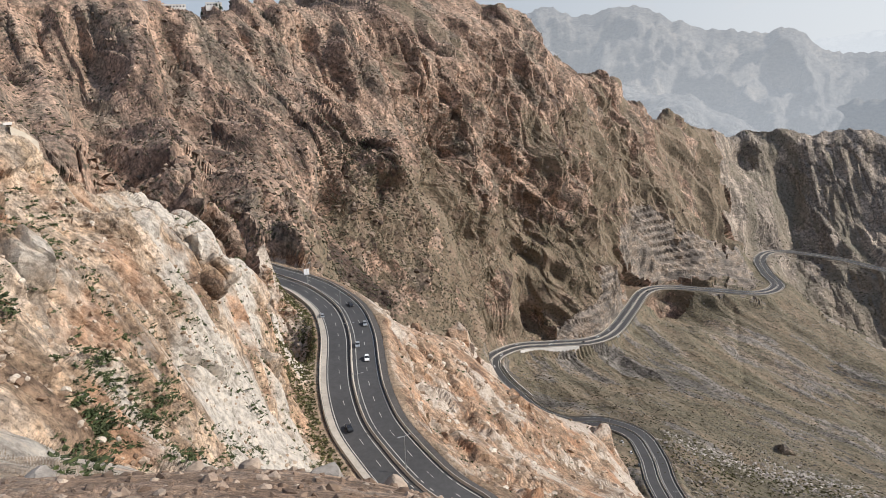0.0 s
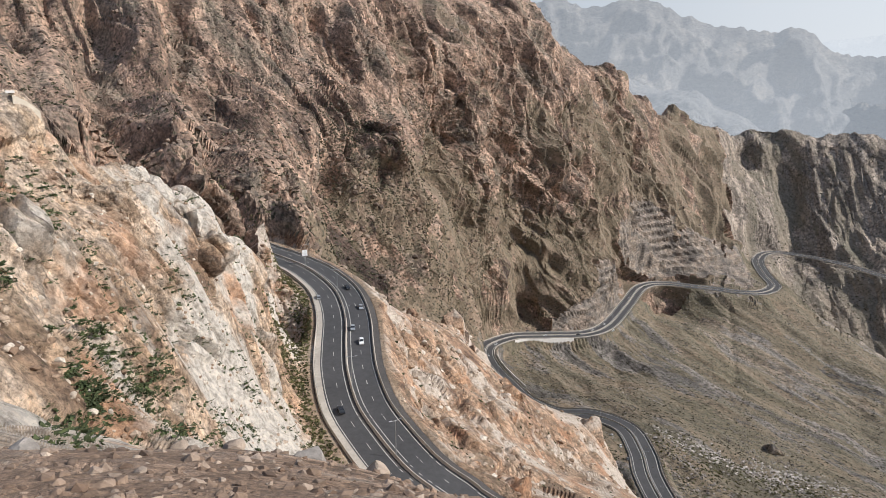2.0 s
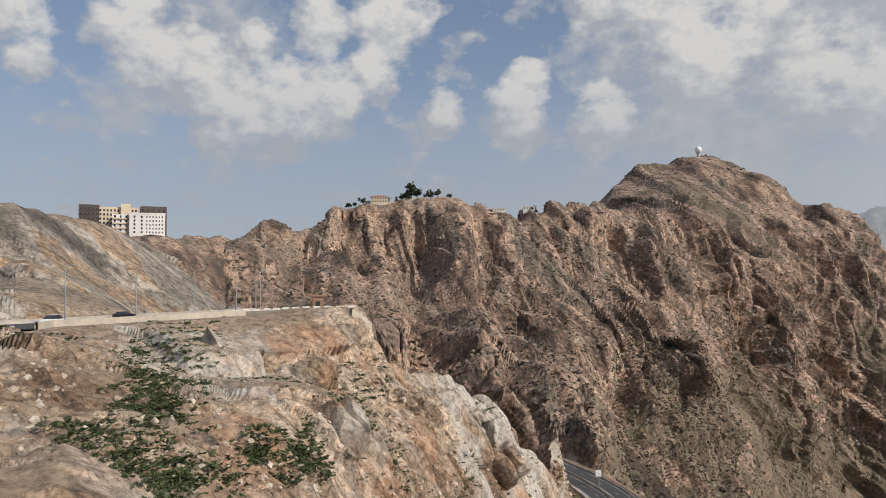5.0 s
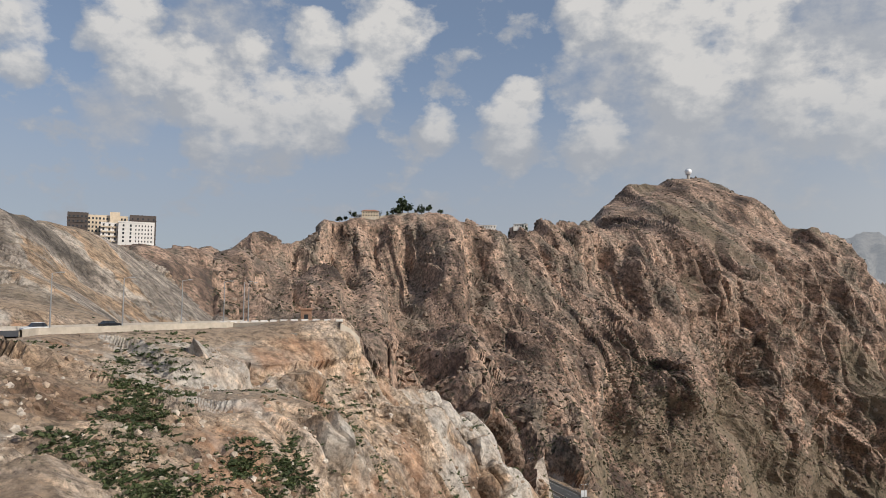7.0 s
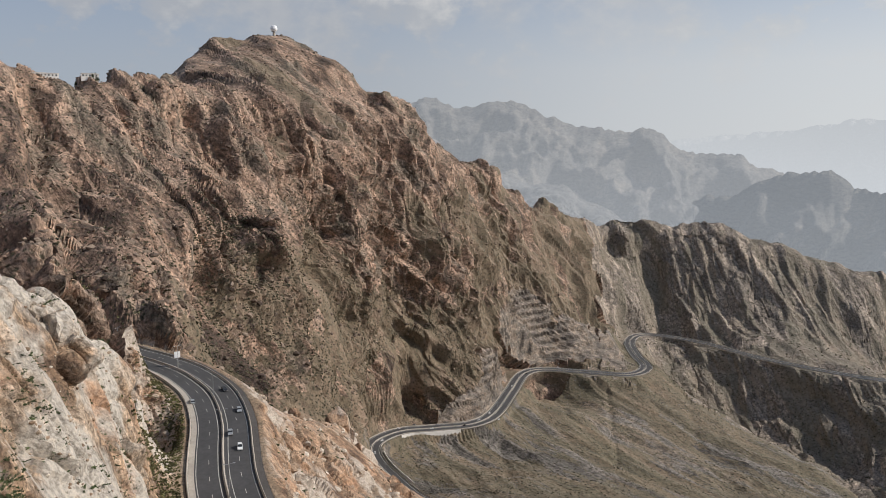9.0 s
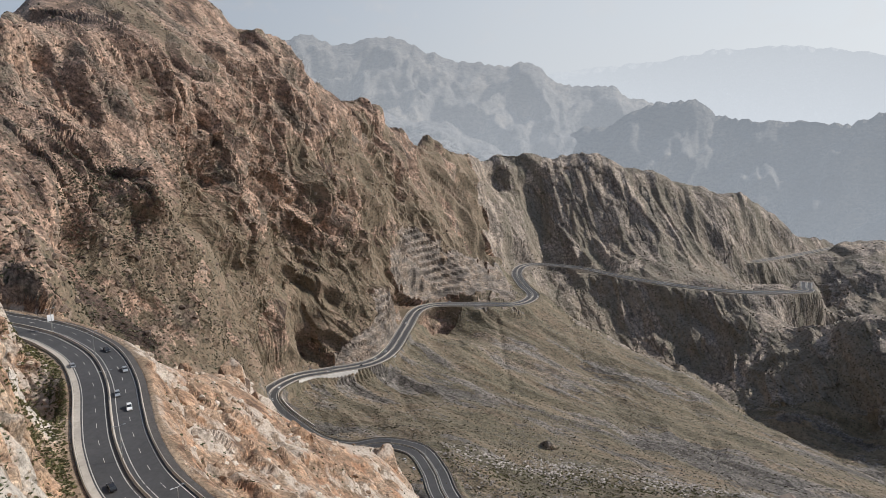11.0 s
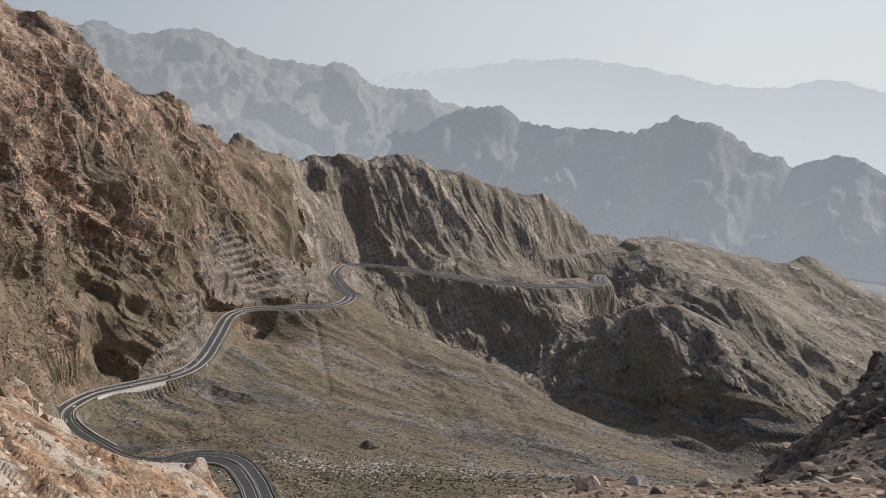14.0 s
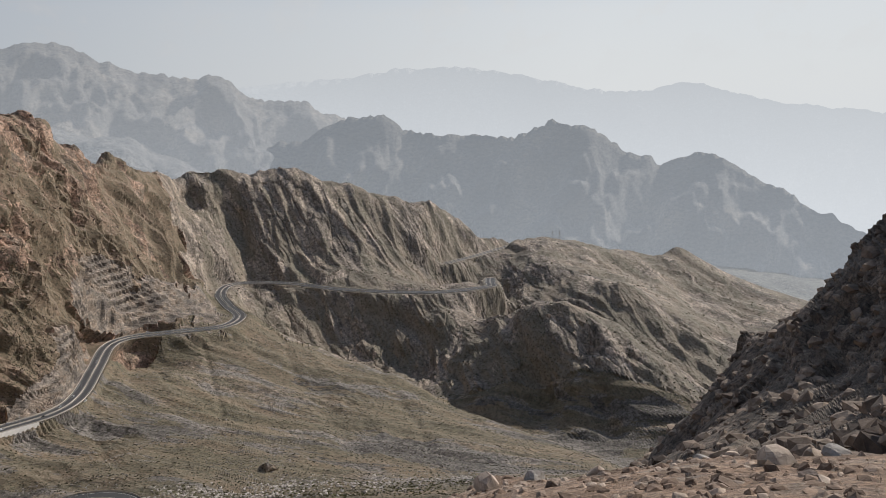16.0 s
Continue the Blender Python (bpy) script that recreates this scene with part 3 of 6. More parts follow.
def land_controls():
    pts = []
    for fall, steep, line in LANDFORM.values():
        p = np.array(line, float)
        if fall:
            q = [p[0]]
            for a, b in zip(p, p[1:]):
                n = max(1, int(np.linalg.norm(polar(b[None]) - polar(a[None])) / 0.05))
                q += [a + (b - a) * k / n for k in range(1, n + 1)]
            p = np.array(q)
            d = np.hypot(p[:, 0], p[:, 1])
            back = p * [1 + fall, 1 + fall, 1]
            back[:, 2] = p[:, 2] - d * steep
            p = np.vstack([p, back])
        pts.append(p)
    for line, _ in ROADS.values():
        pts.append(line[::12])
    return np.vstack(pts)


CONTROLS = land_controls()


def landform():
    """Steepness z / d over bearing and log distance, through the control lines."""
    q = polar(CONTROLS)
    keep = [0]
    for k in range(1, len(q)):
        if np.min(np.linalg.norm(q[keep] - q[k], axis=1)) > 0.006:
            keep.append(k)
    q, c = q[keep], CONTROLS[keep]
    v = c[:, 2] / np.hypot(c[:, 0], c[:, 1])
    v = np.clip(v, -1.6, 1)
    n = len(q)
    A = np.zeros((n + 3, n + 3))
    A[:n, :n] = np.linalg.norm(q[:, None] - q[None], axis=2)
    A[:n, :n] -= np.eye(n) * 0.0004
    A[:n, n], A[:n, n + 1:] = 1, q
    A[n:, :n] = A[:n, n:].T
    w = np.linalg.solve(A, np.r_[v, 0, 0, 0])
    az = np.radians(np.r_[np.arange(-180, -70, 5), np.arange(-70, 70, 0.25), np.arange(70, 181, 5)])
    ld = np.linspace(math.log(0.3), math.log(4900), 500)
    T = np.zeros((len(az), len(ld)))
    for i, a in enumerate(az):
        g = np.c_[np.full(len(ld), a), ld]
        T[i] = np.linalg.norm(g[:, None] - q[None], axis=2) @ w[:n] + w[n] + g @ w[n + 1:]
    return az, ld, T


def road_distance(x, y, line, reach):
    """Distance to a road's centre line and its height there; far points keep a large number."""
    dist, height = np.full(len(x), 1e9), np.zeros(len(x))
    lo, hi = line[:, :2].min(0) - reach, line[:, :2].max(0) + reach
    idx = np.nonzero((x > lo[0]) & (x < hi[0]) & (y > lo[1]) & (y < hi[1]))[0]
    for a, b in zip(line, line[1:]):
        near = idx[(np.abs(x[idx] - a[0]) < reach + 8) & (np.abs(y[idx] - a[1]) < reach + 8)]
        if not len(near):
            continue
        ab = b[:2] - a[:2]
        t = np.clip(((x[near] - a[0]) * ab[0] + (y[near] - a[1]) * ab[1]) / max(ab @ ab, 1e-9), 0, 1)
        dd = np.hypot(x[near] - a[0] - t * ab[0], y[near] - a[1] - t * ab[1])
        better = dd < dist[near]
        k = near[better]
        dist[k] = dd[better]
        height[k] = a[2] + t[better] * (b[2] - a[2])
    return dist, height


COLS, ROWS = 1400, 780


def build_land():
    az0, ld0, T0 = landform()
    az = np.radians(np.r_[np.arange(-180, -67, 3.0), np.linspace(-67, 67, COLS), np.arange(70, 181, 3.0)])
    # spread the rows evenly over what the eye can tell apart
    effort = np.abs(np.diff(np.arctan(T0), axis=1)) + 0.07 * np.diff(ld0)[None]
    effort += 0.9 * np.diff(ld0)[None] * (np.exp(ld0[1:])[None] < 12) * 0.05
    k = np.hanning(45)
    k /= k.sum()
    effort = np.apply_along_axis(lambda v: np.convolve(np.pad(v, 22, "edge"), k, "valid"), 0, effort)
    cum = np.c_[np.zeros(len(az0)), np.cumsum(effort, axis=1)]
    cum /= cum[:, -1:]
    u = np.linspace(0, 1, ROWS)
    LD0 = np.array([np.interp(u, cum[i], ld0) for i in range(len(az0))])
    TT0 = np.array([np.interp(LD0[i], ld0, T0[i]) for i in range(len(az0))])
    j = np.clip(np.searchsorted(az0, az) - 1, 0, len(az0) - 2)
    t = ((az - az0[j]) / (az0[j + 1] - az0[j]))[:, None]
    LD, T = LD0[j] * (1 - t) + LD0[j + 1] * t, TT0[j] * (1 - t) + TT0[j + 1] * t
    LD[-1], T[-1] = LD[0], T[0]
    d = np.exp(LD)
    P = np.stack([d * np.sin(az)[:, None], d * np.cos(az)[:, None], d * T], axis=-1)
    shape = P.shape[:2]
    g0, g1 = np.gradient(P, axis=0), np.gradient(P, axis=1)
    spacing = np.maximum(np.linalg.norm(g0, axis=2), np.linalg.norm(g1, axis=2)).reshape(-1) + 1e-6
    gap = np.linalg.norm(np.diff(P, axis=1), axis=2)
    gap = np.pad(gap, ((0, 0), (2, 3)), "edge")
    wide = np.max([gap[:, k:k + shape[1]] for k in range(5)], axis=0).reshape(-1)
    spacing = np.maximum(spacing, wide)
    nrm = np.cross(g0, g1)
    nrm /= np.linalg.norm(nrm, axis=2)[..., None] + 1e-12
    nrm[nrm[..., 2] < 0] *= -1
    X, Nn, D = P.reshape(-1, 3).copy(), nrm.reshape(-1, 3), d.reshape(-1)
    AZ = np.degrees(np.repeat(az, shape[1]))
    # roads press the land flat
    free = np.ones(len(X))
    base = X.copy()
    for name, (line, half) in ROADS.items():
        reach = 70 if name in ("lower", "far") else 40
        rd, rh = road_distance(X[:, 0], X[:, 1], line, reach)
        fade = {"upper": 16, "lower": 8}.get(name, 8) + 26 * smooth(950, 1150, D)
        w = 1 - smooth(0, 1, (rd - half - 1.5) / (fade - 1.5))
        drop = 0.7 * (1 - smooth(half - 0.5, half + 0.5, rd))
        base[:, 2] = base[:, 2] * (1 - w) + (rh - drop) * w
        free *= smooth(half + 1.0, half + 9, rd)
    region = regions(AZ, D, base)
    pad = (AZ > -64) & (AZ < -38.5) & (D > 138) & (D < 195) & (base[:, 2] > -13)
    free[pad] *= 0.15
    free *= 1 - 0.9 * smooth(13, 20, D) * (1 - smooth(45, 80, D)) * (AZ < 20)
    free[(AZ > -64) & (AZ < -50) & (D > 230) & (D < 470)] *= 0.3
    free[(AZ > -42.5) & (AZ < -30.5) & (D > 735) & (D < 830)] *= 0.4
    free *= 1 - 0.45 * np.exp(-((AZ + 1.5) / 3.5) ** 2 - ((D - 860) / 100) ** 2 - ((base[:, 2] + 260) / 60) ** 2)
    # how bare the rock is: crests and the western face are craggy, the lower slopes carry soil
    fall_line = np.array([[0, 0, -1.0], [0.61, 0.36, -0.71], [0.45, -0.45, -0.77], [0.68, -0.57, -0.46], [0.6, -0.78, -0.16], [0.05, -0.72, -0.69], [0.45, -0.45, -0.77], [0, 0, -1.0], [0.61, 0.36, -0.71], [0, 0, -1.0]])
    lean = fall_line[region]
    run = (base * lean).sum(1)[:, None] * lean
    ribbed = base - 0.78 * run
    patch = gradient_noise(ribbed / 75, 41) + 0.5 * gradient_noise(ribbed / 30, 42)
    bare = 0.42 + 0.65 * smooth(-250, 40, base[:, 2]) + 0.7 * (1 - smooth(-30, -17, AZ))
    bare = np.where(region == 3, bare, np.where(region == 5, 0.62 + 0.25 * smooth(-420, -150, base[:, 2]), np.where(region == 4, 0.62, 1.0)))
    bare = np.clip(bare + np.where(np.isin(region, (3, 4, 5)), 1.1, 0.0) * patch, 0.06, 1.0)
    # rock relief, octave by octave
    amount = np.choose(region, [0.8, 0.65, 0.75, 0.95, 0.9, 0.8, 1.3, 0.0, 0.6, 0.5])
    amount = soften(amount * np.where(np.isin(region, (3, 4, 5)), 0.4 + 0.6 * bare, 1.0), shape, 5)
    q = base - np.choose(region, [0.3, 0.68, 0.3, 0.66, 0.7, 0.62, 0.3, 0.3, 0.3, 0.0])[:, None] * run
    off = np.zeros(len(X))
    # gullies and ribs down the faces
    ang, ste = np.arctan2(base[:, 0], base[:, 1]), base[:, 2] / D
    body = np.isin(region, (3, 4, 5)) * free
    for width, depth, line in GULLIES:
        g = np.array(line, float)
        ga, gs = np.arctan2(g[:, 0], g[:, 1]), g[:, 2] / np.hypot(g[:, 0], g[:, 1])
        best = np.full(len(X), 9.0)
        for a0, s0, a1, s1 in zip(ga, gs, ga[1:], gs[1:]):
            t = np.clip(((ang - a0) * (a1 - a0) + (ste - s0) * (s1 - s0)) / ((a1 - a0) ** 2 + (s1 - s0) ** 2), 0, 1)
            best = np.minimum(best, np.hypot(ang - a0 - t * (a1 - a0), ste - s0 - t * (s1 - s0)))
        off -= depth * np.exp(-(best * D / width) ** 2) * body * (D > 300) * np.where(region == 5, 0.6, np.where(region == 4, 0.6, 1.0))
    k = np.nonzero((body * (D < 2400) > 0.01) & (D > 300))[0]
    for lam, high, seed in ((105, 40, 78), (52, 24, 79), (26, 13, 80)):
        c = ribbed[k] / lam + 0.22 * gradient_noise(base[k] / lam * 0.6, 77)[:, None]
        n = gradient_noise(c, seed)
        share = np.where(region[k] == 3, (0.75 + 0.4 * bare[k]) * np.where((D[k] > 1050) & (AZ[k] < -6), 0.35, 1.0), np.where(region[k] == 4, 0.22, 0.45))
        off[k] += free[k] * share * high * (0.16 - np.abs(2 * np.abs(n) - 0.32)) * smooth(2.0, 4.5, lam / spacing[k])
    for o in range(12):
        lam = 110 / 2 ** o
        win = smooth(2.0, 4.2, lam / spacing) * smooth(0.002, 0.005, lam / D) * (1 - smooth(0.04, 0.09, lam / D)) * free * amount
        k = np.nonzero(win > 0.01)[0]
        if not len(k):
            continue
        c = q[k] / lam
        c = c + 0.2 * gradient_noise(c * 0.7, o + 31)[:, None]
        n = gradient_noise(c, o + 3)
        s = n * 3.5
        step = (np.floor(s) + smooth(0.35, 0.65, s - np.floor(s))) / 3.5
        off[k] += win[k] * lam * (0.34 * (0.12 - np.abs(n) * 1.2) + np.where(region[k] == 4, 0.05, 0.14) * step)
    # broken facets and cracks
    for mask, lam, high in ((1, 12.0, 0.9), (1, 4.5, 0.8), (2, 16.0, 0.8), (2, 8.0, 1.1), (2, 4.0, 0.9), (3, 26.0, 0.7), (3, 12.0, 0.9), (3, 6.5, 0.9), (5, 34.0, 0.4), (5, 15.0, 0.8), (6, 6.0, 0.45), (6, 2.2, 0.7), (8, 11.0, 0.7), (8, 4.0, 0.6), (9, 9.0, 0.6)):
        share = soften(region == mask, shape, 9)
        if mask in (3, 5):
            share = share * (0.3 + 0.7 * bare)
        k = np.nonzero((share > 0.03) & (free > 0.02) & (D < 1800))[0]
        if len(k):
            off[k] += facets(q[k] / lam, int(lam), mask in (3, 5)) * lam * high * 0.28 * free[k] * share[k] * smooth(3.2, 6.5, lam / spacing[k])
    # benches of the blasted slope
    cut = soften(region == 9, shape, 3)
    bench = base[:, 2] / 11 + 0.25 * gradient_noise(base / 40, 55)
    off += cut * free * 5.0 * (smooth(0.0, 0.25, bench - np.floor(bench)) - (bench - np.floor(bench)))
    X = base + Nn * off[:, None]
    return X, shape, region, az, D, free, 1 - bare


# outlines of the blasted slopes above the valley road: bearing in degrees and steepness from the lookout
ROCK_CUTS = [[(5.47, -0.1784), (7.46, -0.184), (9.42, -0.2181), (13.06, -0.2453), (15.34, -0.293), (10.64, -0.2928), (6.03, -0.2899), (5.01, -0.2553)],
             [(3.32, -0.2656), (4.49, -0.2754), (5.51, -0.3104), (4.94, -0.348), (3.41, -0.3696), (-0.56, -0.376), (-0.26, -0.3571), (2.46, -0.3439)]]


def regions(az, d, p):
    """0 ledge, 1 cliff, 2 spur, 3 mountain, 4 scree, 5 dark ridge, 6 bluff, 7 plain, 8 hillside, 9 rock cut"""
    r = np.full(len(d), 3)
    cliff_limit = np.interp(az, [-180, -67, -50, -40, -32, -24, -17, -12, -5], [400, 400, 330, 240, 235, 262, 250, 200, 120])
    r[(az < -5) & (d < cliff_limit)] = 1
    spur_limit = np.interp(az, [-26, -24, -20, -16, -12, -8, -4, 0, 5, 10, 70], [0, 388, 366, 365, 385, 445, 440, 420, 415, 400, 420])
    r[(d < spur_limit) & (r == 3)] = 2
    wobble = 1.6 * gradient_noise(p / 90, 5) * 2
    r[(az + wobble > 11 + np.clip((1640 - d) / 440, 0, 1) * 5) & (d > 420) & (r == 3)] = 5
    r[(r == 1) & (d > 178) & (az < -38)] = 8
    far = np.interp(az, [-10, 0, 8, 14, 70], [900, 1050, 1280, 1290, 1150])
    low = np.interp(az, [-30, -7.5, -6.5, -2, 2, 5, 9, 12, 14, 20, 70], [0, 0, 800, 855, 880, 1000, 1090, 1180, 1400, 1150, 1000])
    r[(d >= 440) & (d < low) & (az > -12)] = 4
    r[(d > np.maximum(low, far)) & (az > 17)] = 5
    r[d > np.interp(az, [-180, 0, 20, 30, 45, 180], [2300, 2300, 2400, 2500, 2700, 3000])] = 7
    wob = 1.6 * gradient_noise(p / 45, 6) + 0.7 * gradient_noise(p / 14, 16), 0.03 * gradient_noise(p / 45, 7) + 0.012 * gradient_noise(p / 14, 17)
    for corners in ROCK_CUTS:
        inside = np.zeros(len(d), bool)
        for (a0, s0), (a1, s1) in zip(corners, corners[1:] + corners[:1]):
            cross = ((s0 > p[:, 2] / d + wob[1]) != (s1 > p[:, 2] / d + wob[1])) & (az + wob[0] < (a1 - a0) * (p[:, 2] / d + wob[1] - s0) / (s1 - s0 + 1e-9) + a0)
            inside ^= cross
        r[inside & (d > 700) & (d < 1500) & np.isin(r, (3, 4, 5))] = 9
    r[d < 22] = 0
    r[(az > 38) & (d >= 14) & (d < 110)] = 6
    return r


GULLIES = [
    (15, 26, [(-409, 593, 49), (-387, 559, 24), (-312, 465, -7), (-216, 336, -36)]),
    (15, -12, [(-388, 618, 55), (-367, 596, 37), (-296, 499, -6), (-214, 385, -39)]),
    (12, 14, [(-466, 600, 75), (-404, 547, 24), (-323, 457, -7)]),
    (13, 16, [(-373, 662, 58), (-292, 524, -16), (-214, 407, -48)]),
    (12, 14, [(-472, 489, 38), (-453, 466, 21), (-341, 365, -3)]),
    (11, 12, [(-481, 563, 72), (-433, 524, 23), (-299, 375, -14)]),
    (20, 26, [(-278, 782, 55), (-236, 743, 12), (-189, 674, -31), (-172, 658, -44)]),
    (16, -7, [(-239, 795, 50), (-184, 717, -11), (-141, 624, -46), (-142, 583, -69)]),
    (16, 20, [(-186, 570, -68), (-165, 514, -99), (-119, 424, -123)]),
    (18, 18, [(-131, 789, -30), (-111, 752, -83), (-117, 650, -98)]),
    (13, 12, [(-48, 879, -82), (-27, 860, -115), (-9, 840, -146)]),
    (14, -12, [(-14, 900, -98), (4, 850, -141)]),
    (14, 14, [(63, 1098, -164), (72, 1037, -214), (79, 1007, -258)]),
    (20, 22, [(376, 1596, -188), (365, 1558, -261), (360, 1518, -331)]),
    (24, 22, [(469, 1592, -205), (470, 1530, -289), (469, 1467, -342)]),
    (22, 18, [(780, 1511, -237), (789, 1415, -303), (783, 1349, -341)]),
    (18, 20, [(795, 1004, -386), (729, 890, -406), (712, 812, -456)]),
    (18, 18, [(812, 815, -382), (770, 758, -432), (731, 683, -469)]),
    (18, 24, [(629, 1138, -390), (647, 1046, -413), (613, 1032, -455)]),
    (6, 4.05, [(135, 971, -345), (166, 864, -359), (205, 784, -374), (245, 751, -380)]),
    (5.4, -3.6, [(173, 934, -358), (209, 824, -373), (245, 772, -378)]),
    (4.8, 3.6, [(260, 1089, -361), (243, 970, -375), (220, 852, -378)]),
    (5.4, 3.6, [(159, 1038, -334), (175, 944, -349), (207, 876, -361)]),
    (7.2, 4.05, [(379, 1065, -366), (365, 974, -392), (332, 783, -381), (315, 692, -374)]),
    (7.2, -4.05, [(419, 1039, -392), (405, 914, -393), (373, 708, -384)]),
    (6.6, 4.05, [(493, 939, -414), (470, 826, -419), (414, 673, -396)]),
    (5.4, 3.15, [(72, 857, -344), (72, 737, -337), (95, 653, -327)]),
    (7.2, 3.6, [(362, 889, -381), (340, 768, -380), (312, 649, -367)]),
    (60, -12, [(790, 903, -376), (812, 842, -389), (822, 761, -417), (828, 694, -452)]),
    (26, 12, [(791, 1069, -402), (725, 931, -438), (686, 821, -472)])]
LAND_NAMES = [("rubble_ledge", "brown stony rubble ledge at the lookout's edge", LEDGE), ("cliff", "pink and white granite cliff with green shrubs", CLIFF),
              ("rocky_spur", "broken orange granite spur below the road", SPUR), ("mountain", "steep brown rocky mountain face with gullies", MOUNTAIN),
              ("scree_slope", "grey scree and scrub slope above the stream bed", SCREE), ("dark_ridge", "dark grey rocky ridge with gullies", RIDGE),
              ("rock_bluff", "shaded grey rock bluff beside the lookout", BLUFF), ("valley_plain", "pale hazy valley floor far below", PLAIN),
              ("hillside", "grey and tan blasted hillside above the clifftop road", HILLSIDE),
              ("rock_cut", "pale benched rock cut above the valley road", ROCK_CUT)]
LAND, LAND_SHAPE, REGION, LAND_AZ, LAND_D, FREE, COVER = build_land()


def mesh_from(name, verts, quads, mat, smooth_shade=False):
    me = bpy.data.meshes.new(name)
    me.vertices.add(len(verts))
    me.vertices.foreach_set("co", np.ascontiguousarray(verts, dtype=np.float32).ravel())
    k = quads.shape[1]
    me.loops.add(quads.size)
    me.loops.foreach_set("vertex_index", np.ascontiguousarray(quads, dtype=np.int32).ravel())
    me.polygons.add(len(quads))
    me.polygons.foreach_set("loop_start", np.arange(0, quads.size, k, dtype=np.int32))
    me.polygons.foreach_set("loop_total", np.full(len(quads), k, dtype=np.int32))
    me.polygons.foreach_set("use_smooth", np.full(len(quads), smooth_shade))
    me.materials.append(mat)
    me.update(calc_edges=True)
    return me


def lay_land():
    n, m = LAND_SHAPE
    i, j = np.meshgrid(np.arange(n - 1), np.arange(m - 1), indexing="ij")
    a = (i * m + j).ravel()
    quads = np.c_[a, a + m, a + m + 1, a + 1][:, ::-1]
    owner = REGION[a]
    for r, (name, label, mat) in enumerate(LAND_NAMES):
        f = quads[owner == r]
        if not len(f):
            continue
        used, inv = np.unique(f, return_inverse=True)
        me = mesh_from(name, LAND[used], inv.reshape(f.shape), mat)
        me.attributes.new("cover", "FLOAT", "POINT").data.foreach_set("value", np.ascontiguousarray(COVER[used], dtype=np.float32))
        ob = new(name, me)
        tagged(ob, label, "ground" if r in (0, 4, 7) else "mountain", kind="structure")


lay_land()


# ---------------------------------------------------------------- far ranges
def far_range(name, label, crest, mat, depth, drop, rough):
    """A mountain range: crest line, front slope towards the valley and a back slope."""
    p = spline(crest, 18)
    cols, rows = len(p), 46
    out = []
    dirs = p[:, :2] / np.linalg.norm(p[:, :2], axis=1)[:, None]
    for k in range(-6, rows - 6):
        s = k / (rows - 7)
        back = abs(s) * depth * (-1 if s > 0 else 1)
        q = np.c_[p[:, :2] + dirs * back, p[:, 2] - abs(s) ** 0.85 * drop]
        out.append(q)
    V = np.array(out)
    flat = V.reshape(-1, 3)
    run = np.tile(np.arange(cols) * 18.0, rows)
    s = np.repeat(np.arange(-6, rows - 6) / (rows - 7), cols)
    seed = int(abs(crest[0][0])) % 50
    spur = 0.0
    for o, (wide, high) in enumerate(((420, 1.5), (190, 0.9), (90, 0.5), (45, 0.35))):
        n = np.abs(gradient_noise(np.c_[run / wide + (1.4 + o) * s, s * (2.2 + 2 * o), np.full(len(s), 0.37 * o)], seed + o))
        spur = spur + high * (0.3 - n * 1.3)
    jag = sum(gradient_noise(np.c_[run / w, s * 4, np.full(len(s), 0.7)], 60 + seed) * h for w, h in ((110, 0.5), (48, 0.35), (22, 0.22)))
    fine = sum(gradient_noise(flat / w, 90 + seed) * h for w, h in ((260, 0.35), (120, 0.4), (60, 0.35)))
    flat[:, 2] += rough * ((spur + fine) * np.clip(np.abs(s) * 5, 0.12, 1) + jag * 0.9)
    flat[:, :2] -= np.tile(dirs, (rows, 1)) * (rough * 2.2 * spur * np.clip(np.abs(s) * 3, 0, 1))[:, None]
    i, j = np.meshgrid(np.arange(rows - 1), np.arange(cols - 1), indexing="ij")
    a = (i * cols + j).ravel()
    ob = new(name, mesh_from(name, flat, np.c_[a, a + 1, a + cols + 1, a + cols], mat, True))
    tagged(ob, label, "mountain range", kind="structure")


# the haze before these ranges is emitted by their own materials
HAZE_NEAR = hazy("blue_range_haze_glow", (0.13, 0.12, 0.105), (0.52, 0.56, 0.61), 0.42, 300, -100, -800)
HAZE_MID = hazy("paler_range_haze_glow", (0.12, 0.11, 0.098), (0.59, 0.625, 0.67), 0.40, 330, 300, -300)
HAZE_FAR = hazy("palest_range_haze_glow", (0.05, 0.05, 0.05), (0.67, 0.70, 0.73), 0.80, 400, 200, -600)
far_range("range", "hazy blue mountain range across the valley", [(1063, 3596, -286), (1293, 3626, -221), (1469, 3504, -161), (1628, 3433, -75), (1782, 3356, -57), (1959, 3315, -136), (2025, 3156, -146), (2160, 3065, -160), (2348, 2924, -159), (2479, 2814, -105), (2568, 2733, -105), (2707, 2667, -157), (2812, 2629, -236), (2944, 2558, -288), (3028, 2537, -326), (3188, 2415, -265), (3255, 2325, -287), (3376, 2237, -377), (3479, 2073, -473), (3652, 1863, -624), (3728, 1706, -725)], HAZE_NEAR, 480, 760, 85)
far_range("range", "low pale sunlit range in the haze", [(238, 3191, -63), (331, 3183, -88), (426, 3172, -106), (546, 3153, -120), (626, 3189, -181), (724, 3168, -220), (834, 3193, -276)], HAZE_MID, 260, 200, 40)
